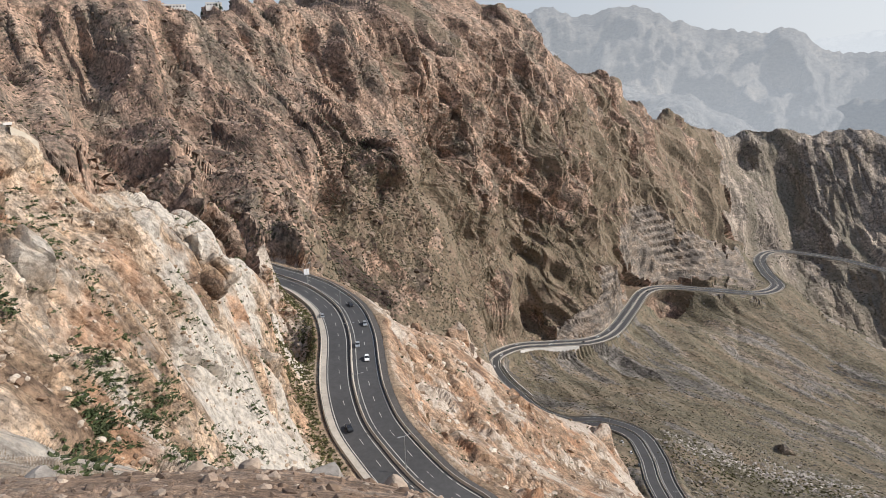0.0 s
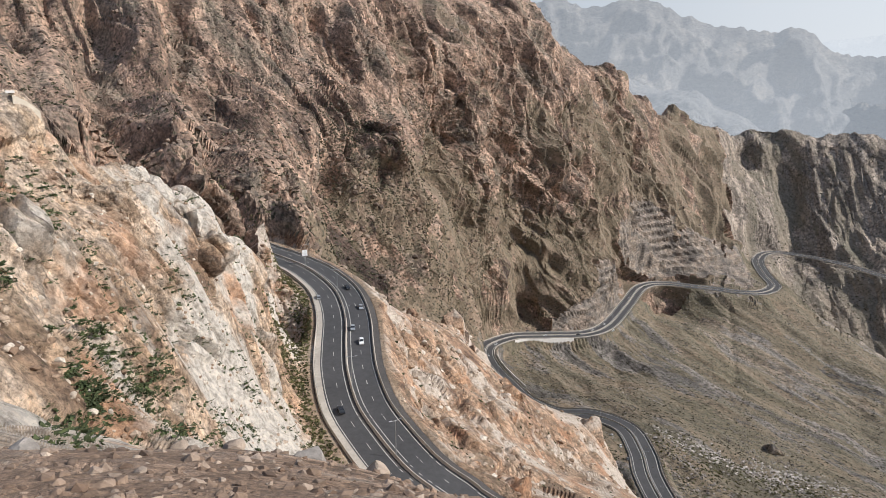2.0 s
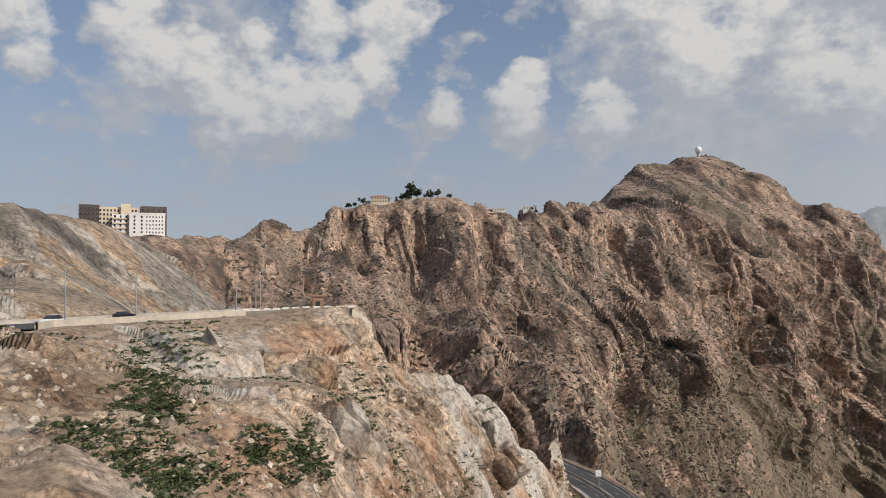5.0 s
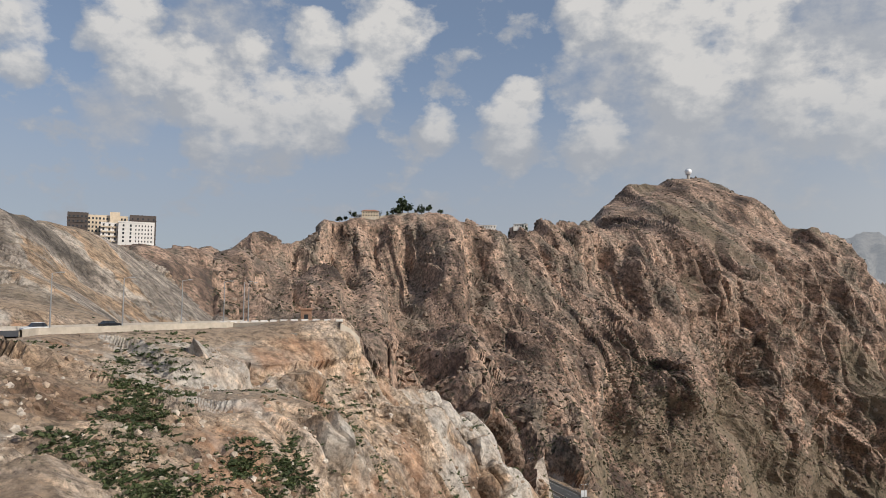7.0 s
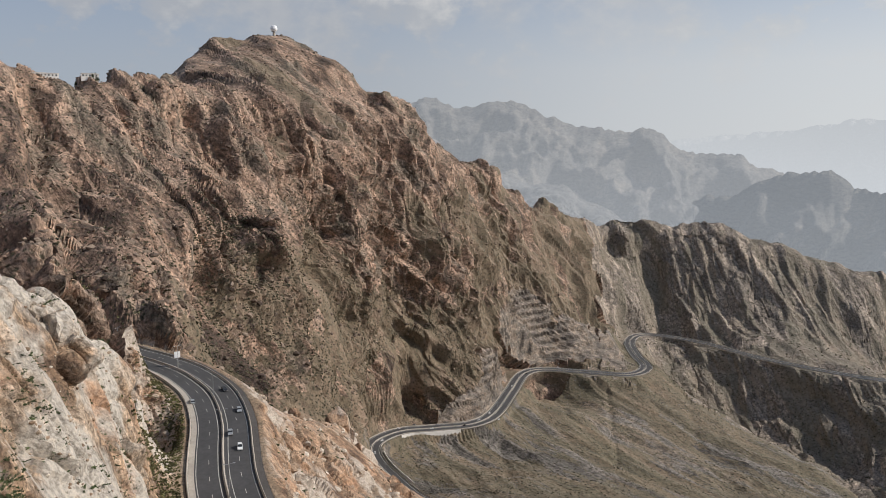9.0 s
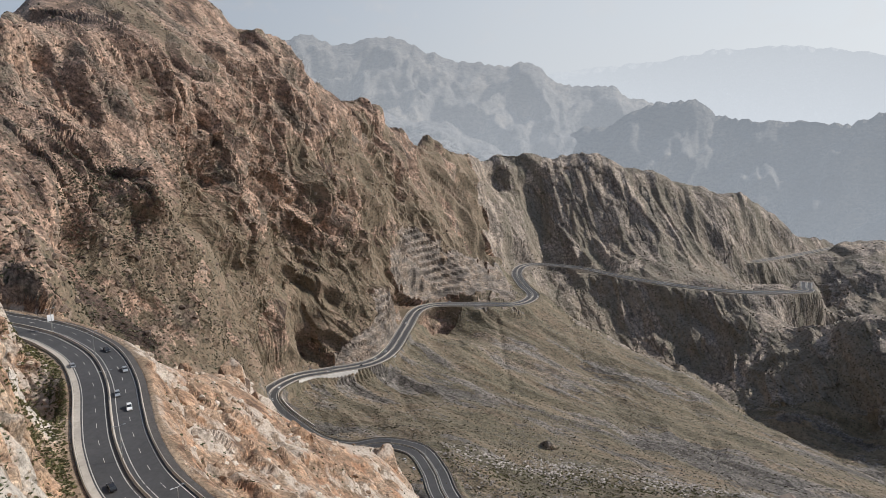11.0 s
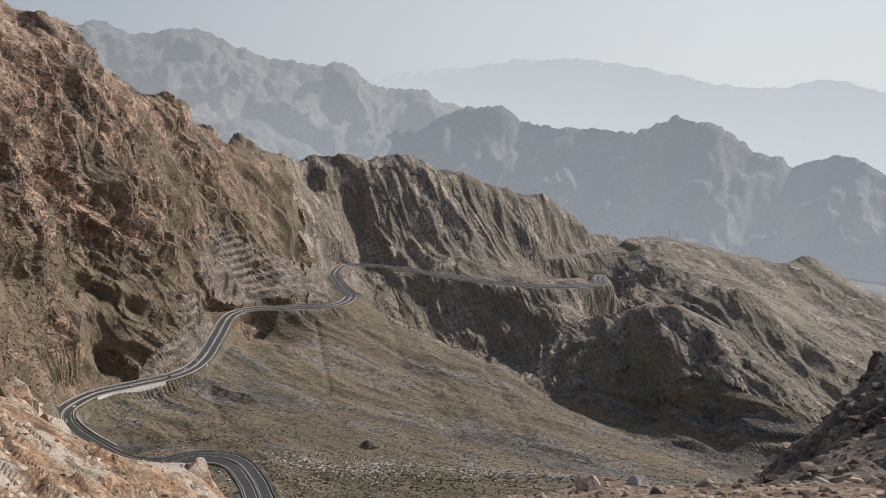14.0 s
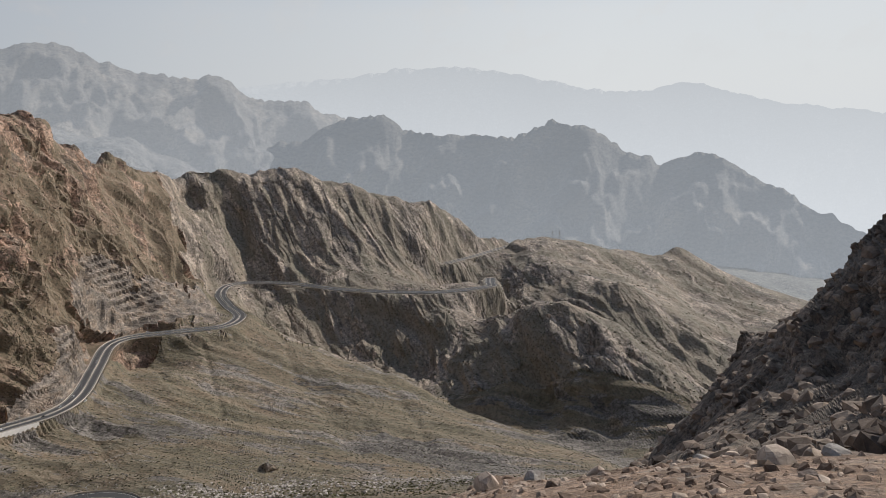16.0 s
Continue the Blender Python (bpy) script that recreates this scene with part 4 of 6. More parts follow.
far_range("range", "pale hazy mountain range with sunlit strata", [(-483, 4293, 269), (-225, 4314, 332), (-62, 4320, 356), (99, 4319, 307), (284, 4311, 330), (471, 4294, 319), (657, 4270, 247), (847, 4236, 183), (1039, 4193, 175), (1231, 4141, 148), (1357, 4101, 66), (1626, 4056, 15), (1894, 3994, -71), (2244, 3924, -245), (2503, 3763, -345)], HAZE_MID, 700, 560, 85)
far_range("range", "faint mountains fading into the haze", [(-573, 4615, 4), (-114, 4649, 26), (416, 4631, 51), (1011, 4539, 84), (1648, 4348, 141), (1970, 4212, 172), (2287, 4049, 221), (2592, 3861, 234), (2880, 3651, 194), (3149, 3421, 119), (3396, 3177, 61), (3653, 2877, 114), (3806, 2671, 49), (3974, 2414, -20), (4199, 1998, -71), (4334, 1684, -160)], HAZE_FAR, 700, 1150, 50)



# ---------------------------------------------------------------- roads
def ribbon(name, line, left, right, lift, mat, parent=None, label=""):
    """A strip along a centre line between two offsets."""
    p = np.array(line)
    t = np.gradient(p[:, :2], axis=0)
    t /= np.linalg.norm(t, axis=1)[:, None]
    nr = np.c_[t[:, 1], -t[:, 0]]
    a = np.c_[p[:, :2] + nr * left, p[:, 2] + lift]
    b = np.c_[p[:, :2] + nr * right, p[:, 2] + lift]
    n = len(p)
    k = np.arange(n - 1)
    ob = new(name, mesh_from(name, np.vstack([a, b]), np.c_[k, k + n, k + n + 1, k + 1], mat))
    if parent:
        ob.parent = parent
    if label:
        tagged(ob, label)
    return ob


# ---------------------------------------------------------------- small helpers for things
HOTEL = [(-360.9, 233.7, 27.4)]
KIOSK = [(-109.0, 117.1, -6.1)]
RADOME = [(-282.3, 1217.7, 191.4)]
VILLA = [(-482.1, 615.7, 89.2)]
TERRACE_WALL = [(-493.4, 593.7, 85.1), (-477.8, 610.2, 87.2), (-454.0, 624.4, 87.5), (-433.9, 638.5, 89.1)]
CREST_TREES = [(-503.9, 590.2, 86.4), (-500.1, 596.0, 86.8), (-494.3, 603.4, 87.9), (-475.6, 624.5, 89.8), (-466.2, 625.4, 88.8), (-461.1, 634.1, 90.7), (-455.0, 638.5, 91.5), (-451.1, 643.7, 91.8), (-440.7, 648.4, 91.8), (-437.6, 650.5, 91.8), (-429.2, 652.5, 95.4), (-418.7, 661.6, 93.3), (-381.8, 742.6, 78.0), (-378.4, 747.7, 78.3), (-364.2, 754.7, 79.0), (-360.6, 756.4, 79.0)]
WHITE_HOUSES = [(-365.7, 751.8, 76.8), (-390.0, 712.2, 75.1)]
SIGN = [(-124.4, 324.6, -98.0)]
TOWN = [(-420.8, 305.5, 36.6), (-430.7, 325.7, 36.0), (-700.5, 565.0, 54.3), (-689.1, 579.0, 54.2)]
MASTS = [(1308.7, 1459.1, -367.3), (1325.8, 1450.3, -367.9)]
UPPER_CARS = [(-157.3, 343.3, -93.5), (-153.0, 339.0, -94.0), (-104.0, 285.5, -101.0), (-95.2, 300.3, -100.5), (-82.5, 278.1, -102.0), (-79.4, 255.7, -103.0), (-72.4, 243.7, -103.5), (-64.7, 193.3, -105.5)]
LOWER_CARS = [(-69.6, 791.2, -324.0), (-53.6, 834.8, -327.0), (-35.0, 851.6, -329.0), (-12.5, 842.7, -330.0), (-5.8, 857.9, -331.0), (27.8, 860.5, -332.0), (46.5, 883.4, -334.0), (73.2, 887.3, -335.0), (63.0, 910.8, -336.0), (84.4, 952.1, -337.0), (104.0, 1034.1, -338.0), (115.7, 1068.0, -339.0), (133.4, 1102.2, -340.0), (191.7, 1149.0, -343.0), (-74.0, 750.3, -322.0), (54.2, 517.9, -290.0), (57.5, 493.8, -287.0), (49.0, 539.2, -293.0)]
CLIFF_CARS = [(-136.7, 88.7, -6.9), (-130.5, 69.9, -6.5), (-129.6, 67.2, -6.5), (-130.3, 65.9, -6.5)]
BUSH_SPOTS = [(-82.7, 56.2, -10.3), (-81.5, 57.9, -13.3), (-78.9, 52.9, -15.2), (-77.1, 55.5, -16.9), (-70.3, 47.8, -17.4), (-87.0, 67.3, -10.9), (-64.6, 47.2, -21.3), (-95.3, 115.9, -24.2), (-78.7, 69.5, -26.9), (-88.0, 93.0, -28.2), (-66.1, 87.9, -47.7), (-53.7, 65.9, -39.0), (-69.4, 104.0, -57.8), (-74.1, 141.8, -79.9), (-67.6, 89.3, -40.5), (-94.9, 204.0, -93.3)]
BOULDERS = [(-3.07, 8.03, -5.10), (-4.18, 7.97, -5.01), (-4.84, 7.82, -5.09), (-5.96, 6.47, -4.22), (-2.32, 8.49, -5.50), (5.71, 7.59, -5.35), (6.29, 7.26, -5.48), (6.13, 5.88, -4.83), (8.03, 5.26, -4.71), (7.97, 5.70, -4.89), (7.80, 4.08, -4.27), (6.50, 3.73, -3.88), (7.65, 3.70, -4.09), (7.29, 4.37, -4.28)]
HAIRPIN_WALLS = [((17.3, 851.8, -331.0), (-59.1, 820.4, -326.0)), ((-77.3, 750.3, -321.5), (-39.6, 660.4, -316.0))]
PLATFORM_WALL = [(-125.6, 108.6, -7.4), (-118.2, 110.8, -7.0), (-109.5, 113.9, -6.6), (-99.1, 116.6, -6.4)]
PLATFORM_STEP = [(-98.4, 115.8, -6.6), (-97.4, 118.0, -7.9), (-96.5, 120.0, -9.8)]
PLATFORM_LOW = [(-110.7, 107.0, -8.7), (-106.9, 108.0, -8.6), (-103.2, 108.8, -8.7)]
CLIFF_LAMPS = [(-127.6, 71.0, -6.6), (-131.4, 87.8, -7.0), (-132.8, 103.0, -7.1), (-132.4, 114.4, -7.1), (-131.7, 119.8, -7.1), (-133.9, 123.3, -7.3)]
CRAGS = [(-64.3, 284.8, -117.5), (-60.1, 273.5, -122.4), (-62.7, 420.4, -161.7), (-48.2, 415.2, -178.3), (-71.8, 330.3, -120.0), (-41.8, 236.3, -130.0), (-10.2, 224.8, -140.8), (-26.1, 397.1, -193.7), (22.5, 395.4, -213.0), (208.5, 657.7, -360.9)]
CLIFF_CRAGS = [(-94.3, 100.8, -17.8), (-92.2, 102.7, -26.2), (-100.9, 81.9, -10.6), (-99.0, 158.7, -29.9), (-98.9, 178.4, -43.4), (-82.4, 127.7, -25.4), (-83.1, 150.6, -42.3), (-85.1, 183.2, -78.8)]


def part(name, bm, mat, parent=None, label=""):
    """Links a bmesh as one mesh object under a thing or a part."""
    me = bpy.data.meshes.new(name)
    bm.to_mesh(me)
    bm.free()
    me.materials.append(mat)
    ob = new(name, me)
    ob.parent = parent
    if label:
        tagged(ob, label)
    return ob


def base(name, m, label, category, group=""):
    ob = new(name)
    ob.matrix_world = m
    return tagged(ob, label, category, group)


def box(bm, x0, x1, y0, y1, z0, z1, bevel=0.0):
    r = bmesh.ops.create_cube(bm, size=1.0)
    bmesh.ops.scale(bm, vec=(x1 - x0, y1 - y0, z1 - z0), verts=r["verts"])
    bmesh.ops.translate(bm, vec=((x0 + x1) / 2, (y0 + y1) / 2, (z0 + z1) / 2), verts=r["verts"])
    if bevel:
        edges = list({e for v in r["verts"] for e in v.link_edges})
        bmesh.ops.bevel(bm, geom=edges, offset=bevel, segments=1, affect="EDGES")
    return bm


def tube(bm, x, y, z0, z1, r0, r1, n=8, turn=None):
    m = Matrix.Translation((x, y, (z0 + z1) / 2)) if turn is None else turn
    bmesh.ops.create_cone(bm, cap_ends=True, segments=n, radius1=r0, radius2=r1, depth=z1 - z0, matrix=m)
    return bm


AZ_COLS = LAND_AZ
GRID_D, GRID_Z = LAND_D.reshape(LAND_SHAPE), LAND[:, 2].reshape(LAND_SHAPE)


def ground(x, y):
    a, d = math.atan2(x, y), math.hypot(x, y)
    j = int(np.clip(np.searchsorted(AZ_COLS, a), 1, len(AZ_COLS) - 1))
    t = (a - AZ_COLS[j - 1]) / (AZ_COLS[j] - AZ_COLS[j - 1])
    z = [float(np.interp(d, GRID_D[k], GRID_Z[k])) for k in (j - 1, j)]
    return z[0] * (1 - t) + z[1] * t


def on_slope(bearing, steep, near):
    """The first place along a bearing, beyond a distance, where the land rises to a given steepness from the lookout."""
    j = int(np.clip(np.searchsorted(AZ_COLS, bearing), 1, len(AZ_COLS) - 1))
    d, z = GRID_D[j], GRID_Z[j]
    ok = np.nonzero((d > near) & (z / d >= steep))[0]
    k = ok[0] if len(ok) else int(np.argmin(np.abs(d - near)))
    return d[k] * math.sin(bearing), d[k] * math.cos(bearing), z[k]


def seat(p, rise=0.0):
    """The top of the crest along the bearing of p, near its distance."""
    a, d = math.atan2(p[0], p[1]), math.hypot(p[0], p[1])
    j = int(np.clip(np.searchsorted(AZ_COLS, a), 1, len(AZ_COLS) - 1))
    near = np.nonzero((GRID_D[j] > d * 0.93) & (GRID_D[j] < d * 1.06))[0]
    k = near[np.argmax(GRID_Z[j][near] / GRID_D[j][near])]
    dd = GRID_D[j][k]
    return dd * math.sin(a), dd * math.cos(a), GRID_Z[j][k] + rise


def facing(p, extra=0.0):
    """A pose whose y axis points away from the lookout."""
    return pose(*p, 0, 0, -math.degrees(math.atan2(p[0], p[1])) + extra)


def sweep(name, line, profile, mat, label, category="barrier", parent=None, kind=""):
    """A closed profile of (offset, height) drawn along a centre line."""
    p = np.array(line)
    t = np.gradient(p[:, :2], axis=0)
    t /= np.linalg.norm(t, axis=1)[:, None]
    nr = np.c_[t[:, 1], -t[:, 0]]
    V = np.vstack([np.c_[p[:, :2] + nr * o, p[:, 2] + h] for o, h in profile])
    n, k = len(p), len(profile)
    i = np.arange(n - 1)
    Q = np.vstack([np.c_[a * n + i, a * n + i + 1, (a + 1) % k * n + i + 1, (a + 1) % k * n + i] for a in range(k)])
    ob = new(name, mesh_from(name, V, Q, mat))
    ob.parent = parent
    return tagged(ob, label, "" if parent else category, kind=kind)


def at_station(line, s):
    """Point and heading at a run of s metres along a line."""
    seg = np.linalg.norm(np.diff(line[:, :2], axis=0), axis=1)
    run = np.r_[0, np.cumsum(seg)]
    p = np.array([np.interp(s, run, line[:, c]) for c in range(3)])
    q = np.array([np.interp(s + 1.5, run, line[:, c]) for c in range(3)])
    return p, q - p, run[-1]


def side_of(p, h, offset):
    n = np.array([h[1], -h[0]]) / max(np.hypot(h[0], h[1]), 1e-9)
    return (p[0] + n[0] * offset, p[1] + n[1] * offset, p[2])


# ---------------------------------------------------------------- more materials
PALE_STONE = plain("pale_stone_wall", (0.52, 0.45, 0.36), 0.85, grain=0.18, scale=0.7, relief=0.02)
WHITE_WALL = plain("white_render", (0.74, 0.70, 0.65), 0.8, grain=0.08, scale=0.5)
BEIGE_WALL = plain("beige_render", (0.58, 0.47, 0.34), 0.8, grain=0.1, scale=0.5)
BROWN_WALL = plain("dark_brown_cladding", (0.075, 0.055, 0.045), 0.6, grain=0.2, scale=0.6)
BRICK = plain("red_brown_stone", (0.33, 0.19, 0.12), 0.85, grain=0.3, scale=2.0, relief=0.02)
TILE = plain("clay_tile", (0.34, 0.17, 0.11), 0.8, grain=0.25, scale=1.2)
DARK_GLASS = plain("dark_window_glass", (0.035, 0.038, 0.042), 0.12, grain=0.2, scale=0.5)
STEEL = plain("galvanised_steel", (0.42, 0.42, 0.42), 0.45, 0.8, grain=0.12, scale=2)
RADOME_WHITE = plain("radome_white", (0.8, 0.8, 0.8), 0.5, grain=0.04, scale=0.6)
RUBBER = plain("tyre_rubber", (0.02, 0.02, 0.02), 0.9, grain=0.2)
BARK = plain("bark", (0.12, 0.085, 0.06), 0.95, grain=0.3, scale=4)
KERB = plain("pale_concrete_kerb", (0.43, 0.38, 0.32), 0.85, grain=0.15, scale=0.8)
GUTTER = plain("dark_gravel_gutter", (0.085, 0.075, 0.068), 0.95, grain=0.3, scale=1.2, relief=0.03)
LAMP_GLASS = plain("lamp_glass", (0.6, 0.6, 0.58), 0.3)


def leafy(name, lo, hi, scale):
    m, nt, b = material(name, 0.85)
    info = nt.nodes.new("ShaderNodeNewGeometry")
    c = ramp(nt, info.outputs["Random Per Island"], [(0.0, lo), (1.0, hi)])
    c = mix(nt, c, ramp(nt, noise_tex(nt, info.outputs["Position"], scale, 3), [(0.35, (0.6, 0.6, 0.6)), (0.65, (1.25, 1.25, 1.2))]), 1.0, "MULTIPLY")
    nt.links.new(c, b.inputs["Base Color"])
    return m


SHRUB = leafy("green_shrub_leaves", (0.035, 0.055, 0.018), (0.085, 0.10, 0.035), 0.5)
SCRUB = leafy("dry_scrub", (0.05, 0.05, 0.028), (0.12, 0.105, 0.06), 0.2)
TREE_LEAF = leafy("dark_tree_leaves", (0.018, 0.03, 0.012), (0.05, 0.07, 0.028), 0.6)
GRASS = leafy("olive_grass", (0.07, 0.075, 0.03), (0.17, 0.15, 0.06), 0.3)


def stones(name, stops):
    m, nt, b = material(name, 0.9)
    info = nt.nodes.new("ShaderNodeNewGeometry")
    c = ramp(nt, info.outputs["Random Per Island"], stops)
    c = mix(nt, c, ramp(nt, noise_tex(nt, info.outputs["Position"], 1.6, 6, 0.7), [(0.38, (0.6, 0.58, 0.56)), (0.6, (1.2, 1.18, 1.15))]), 1.0, "MULTIPLY")
    nt.links.new(c, b.inputs["Base Color"])
    bump(nt, b, noise_tex(nt, info.outputs["Position"], 4, 6, 0.7), 0.7, 0.08)
    return m


WARM_STONE = stones("warm_stone", [(0.0, (0.20, 0.13, 0.085)), (0.4, (0.36, 0.26, 0.18)), (0.75, (0.46, 0.38, 0.30)), (1.0, (0.62, 0.56, 0.48))])
BROWN_PALE = stones("rubble_stone", [(0.0, (0.14, 0.09, 0.06)), (0.6, (0.27, 0.19, 0.135)), (1.0, (0.42, 0.34, 0.27))])
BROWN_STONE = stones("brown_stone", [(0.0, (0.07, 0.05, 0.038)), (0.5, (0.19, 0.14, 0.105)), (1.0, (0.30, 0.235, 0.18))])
PALE_BOULDER = stones("pale_boulder", [(0.0, (0.22, 0.20, 0.18)), (1.0, (0.52, 0.48, 0.43))])
GREY_STONE = stones("grey_stone", [(0.0, (0.10, 0.09, 0.08)), (0.5, (0.20, 0.18, 0.16)), (1.0, (0.32, 0.29, 0.26))])

# ---------------------------------------------------------------- roads
ROAD_LABELS = {"upper": "dual carriageway of dark asphalt round the cliff", "lower": "winding dual carriageway of asphalt through the valley",
               "far": "distant mountain road cut into the ridge", "cliff": "clifftop road of grey asphalt behind a parapet"}
road_ob = {}
for rname, (line, half) in ROADS.items():
    road_ob[rname] = tagged(ribbon("road", line, -half, half, 0.0, ASPHALT), ROAD_LABELS[rname], "road", kind="structure")


def barrier_profile(o, w=0.32, h=0.9):
    return [(o - w, -0.8), (o - w, 0.1), (o - w * 0.4, 0.35), (o - w * 0.3, h), (o + w * 0.3, h), (o + w * 0.4, 0.35), (o + w, 0.1), (o + w, -0.8)]


def dress_dual(rname, edges, dashes, outer, median, big):
    line, half = ROADS[rname]
    road = road_ob[rname]
    for o in edges:
        ribbon("edge_line", line, o - 0.13 * big, o + 0.13 * big, 0.02, WHITE_LINE, road)
    total = at_station(line, 0)[2]
    bm = bmesh.new()
    if dashes:
        box(bm, -0.09 * big, 0.09 * big, -1.6, 1.6, 0.012, 0.024)
    dash = part("lane_dash", bm, WHITE_LINE, road) if dashes else bm.free()
    first = True
    for s in np.arange(6, total - 6, 12.0) if dashes else ():
        p, h, _ = at_station(line, s)
        for o in dashes:
            d = dash if first else new("lane_dash", dash.data)
            first = False
            d.parent = road
            pitch = math.degrees(math.atan2(h[2], np.hypot(h[0], h[1])))
            d.matrix_basis = pose(*side_of(p, h, o), pitch, 0, -math.degrees(math.atan2(h[0], h[1])))
    for o in outer:
        sweep("road_barrier", line, barrier_profile(o, 0.34, 0.95), KERB, "pale concrete barrier along the edge of the road")
    sweep("median_barrier", line, barrier_profile(median, 0.45, 0.95), KERB, "pale concrete barrier between the two carriageways")


dress_dual("upper", (9.0, 1.9, -1.6, -8.8), (4.9, -5.2), (11.9, -10.0), 0.25, 1.0)
dress_dual("lower", (8.6, 1.6, -1.6, -8.6), (), (10.6, -10.6), 0.0, 1.6)
UP, LOW, CLF, FARR = ROADS["upper"][0], ROADS["lower"][0], ROADS["cliff"][0], ROADS["far"][0]
sweep("kerb_walk", UP, [(9.6, -0.5), (9.6, 0.16), (11.5, 0.16), (11.5, -0.5)], KERB, "raised pale concrete walk beside the road", "kerb")
sweep("gutter", UP, [(-10.4, -0.5), (-10.4, 0.03), (-12.6, 0.03), (-12.6, -0.5)], GUTTER, "dark gravel gutter beside the road", "gutter")
sweep("gutter", UP, [(0.9, -0.5), (0.9, 0.03), (1.6, 0.03), (1.6, -0.5)], GUTTER, "dark strip beside the median barrier", "gutter")
sweep("road_barrier", FARR, barrier_profile(8.5, 0.5, 1.0), KERB, "pale concrete barrier beside the distant road")
sweep("road_barrier", FARR, barrier_profile(-8.5, 0.5, 1.0), KERB, "pale concrete barrier beside the distant road")
sweep("road_barrier", FARR, barrier_profile(0, 0.5, 1.0), KERB, "pale concrete barrier beside the distant road")
# retaining walls inside the hairpin


def stretch(line, a, b):
    """The part of a line between the stations nearest to two points."""
    i = int(np.argmin(np.hypot(line[:, 0] - a[0], line[:, 1] - a[1])))
    j = int(np.argmin(np.hypot(line[:, 0] - b[0], line[:, 1] - b[1])))
    return line[min(i, j):max(i, j) + 1]


for a, b in HAIRPIN_WALLS:
    sweep("retaining_wall", stretch(LOW, a, b), [(-14.0, 1.0), (-14.0, -13), (-15.4, -13), (-14.6, 1.0)], WHITE_WALL, "white concrete retaining wall under the hairpin bend", "wall")

# clifftop parapet and its lower retaining wall
sweep("parapet", CLF, [(7.6, -4.0), (7.6, 1.1), (8.1, 1.1), (8.1, -4.0)], PALE_STONE, "long pale concrete parapet along the clifftop road", "wall")
sweep("road_barrier", CLF, barrier_profile(-7.4, 0.3, 0.8), KERB, "low pale barrier on the inner side of the clifftop road")
sweep("retaining_wall", CLF[:max(3, len(CLF) // 4)], [(14.0, -7.0), (14.0, -2.4), (14.8, -2.4), (15.2, -7.0)], PALE_STONE, "beige retaining wall below the clifftop road", "wall")


def stone_wall(points, height, thick, below, label):
    line = spline(points, 2)
    return sweep("stone_wall", line, [(-thick / 2, -below), (-thick / 2, height), (thick / 2, height), (thick / 2, -below)], PALE_STONE, label, "wall")


for k, pts in enumerate((PLATFORM_WALL, PLATFORM_STEP, PLATFORM_LOW)):
    stone_wall(pts, 0.9, 1.2, (7, 5, 4)[k], "pale masonry retaining wall holding the clifftop platform")
post_line = spline(PLATFORM_WALL, 2.2)
for k, p in enumerate(post_line):
    m = base("parapet_block", facing((p[0], p[1], p[2] + 0.9)), "small white painted parapet block on the platform wall", "parapet block", "blocks on the platform wall")
    part("block", box(bmesh.new(), -0.75, 0.75, -0.3, 0.3, 0, 0.45, 0.05), WHITE_WALL, m)


# the stony ground under the lookout
bm = bmesh.new()
bmesh.ops.create_circle(bm, cap_ends=True, segments=48, radius=1.6)
for v in bm.verts:
    v.co.z = -1.72 + 0.03 * noise.noise(v.co * 2)
tagged(part("lookout_ground", bm, LEDGE), "brown stony ground at the lookout", "ground", kind="structure")


# ---------------------------------------------------------------- lamps
def street_lamp(m, high, arms, label, group):
    lamp = base("street_lamp", m, label, "street lamp", group)
    part("pole", tube(bmesh.new(), 0, 0, -0.5, high, 0.16, 0.08), STEEL, lamp)
    part("base_plate", box(bmesh.new(), -0.3, 0.3, -0.3, 0.3, 0, 0.25, 0.03), CONCRETE, lamp)
    for s in arms:
        arm = bmesh.new()
        tube(arm, 0, 0, 0, 1.9, 0.06, 0.05, 6, Matrix.Translation((s * 0.9, 0, high + 0.12)) @ Matrix.Rotation(radians(82 * s), 4, "Y"))
        arm_ob = part("arm", arm, STEEL, lamp)
        head = part("lamp_head", box(bmesh.new(), s * 1.6 - 0.45, s * 1.6 + 0.45, -0.16, 0.16, high + 0.15, high + 0.32, 0.04), STEEL, arm_ob)
        part("lens", box(bmesh.new(), s * 1.6 - 0.3, s * 1.6 + 0.3, -0.12, 0.12, high + 0.11, high + 0.15), LAMP_GLASS, head)
    return lamp


first = None
for s in (38, 82, 120, 160, 205, 250, 290):
    p, h, total = at_station(UP, s)
    m = pose(*side_of(p, h, 0.25), 0, 0, -math.degrees(math.atan2(h[0], h[1])))
    if first is None:
        first = street_lamp(m, 11.5, (-1, 1), "grey steel street lamp with two arms on the median", "lamps of the upper road")
    else:
        copy_thing(first, m)
first = None
for s in np.arange(20, at_station(LOW, 0)[2] - 10, 52):
    p, h, total = at_station(LOW, s)
    m = pose(*side_of(p, h, 0), 0, 0, -math.degrees(math.atan2(h[0], h[1])))
    if first is None:
        first = street_lamp(m, 10.5, (-1, 1), "slim grey street lamp on the valley road's median", "lamps of the valley road")
    else:
        copy_thing(first, m)
first = None
for p in CLIFF_LAMPS:
    if first is None:
        first = street_lamp(facing(p), 10.0, (1,), "tall grey street lamp beside the clifftop road", "lamps of the clifftop road")
    else:
        copy_thing(first, facing(p))


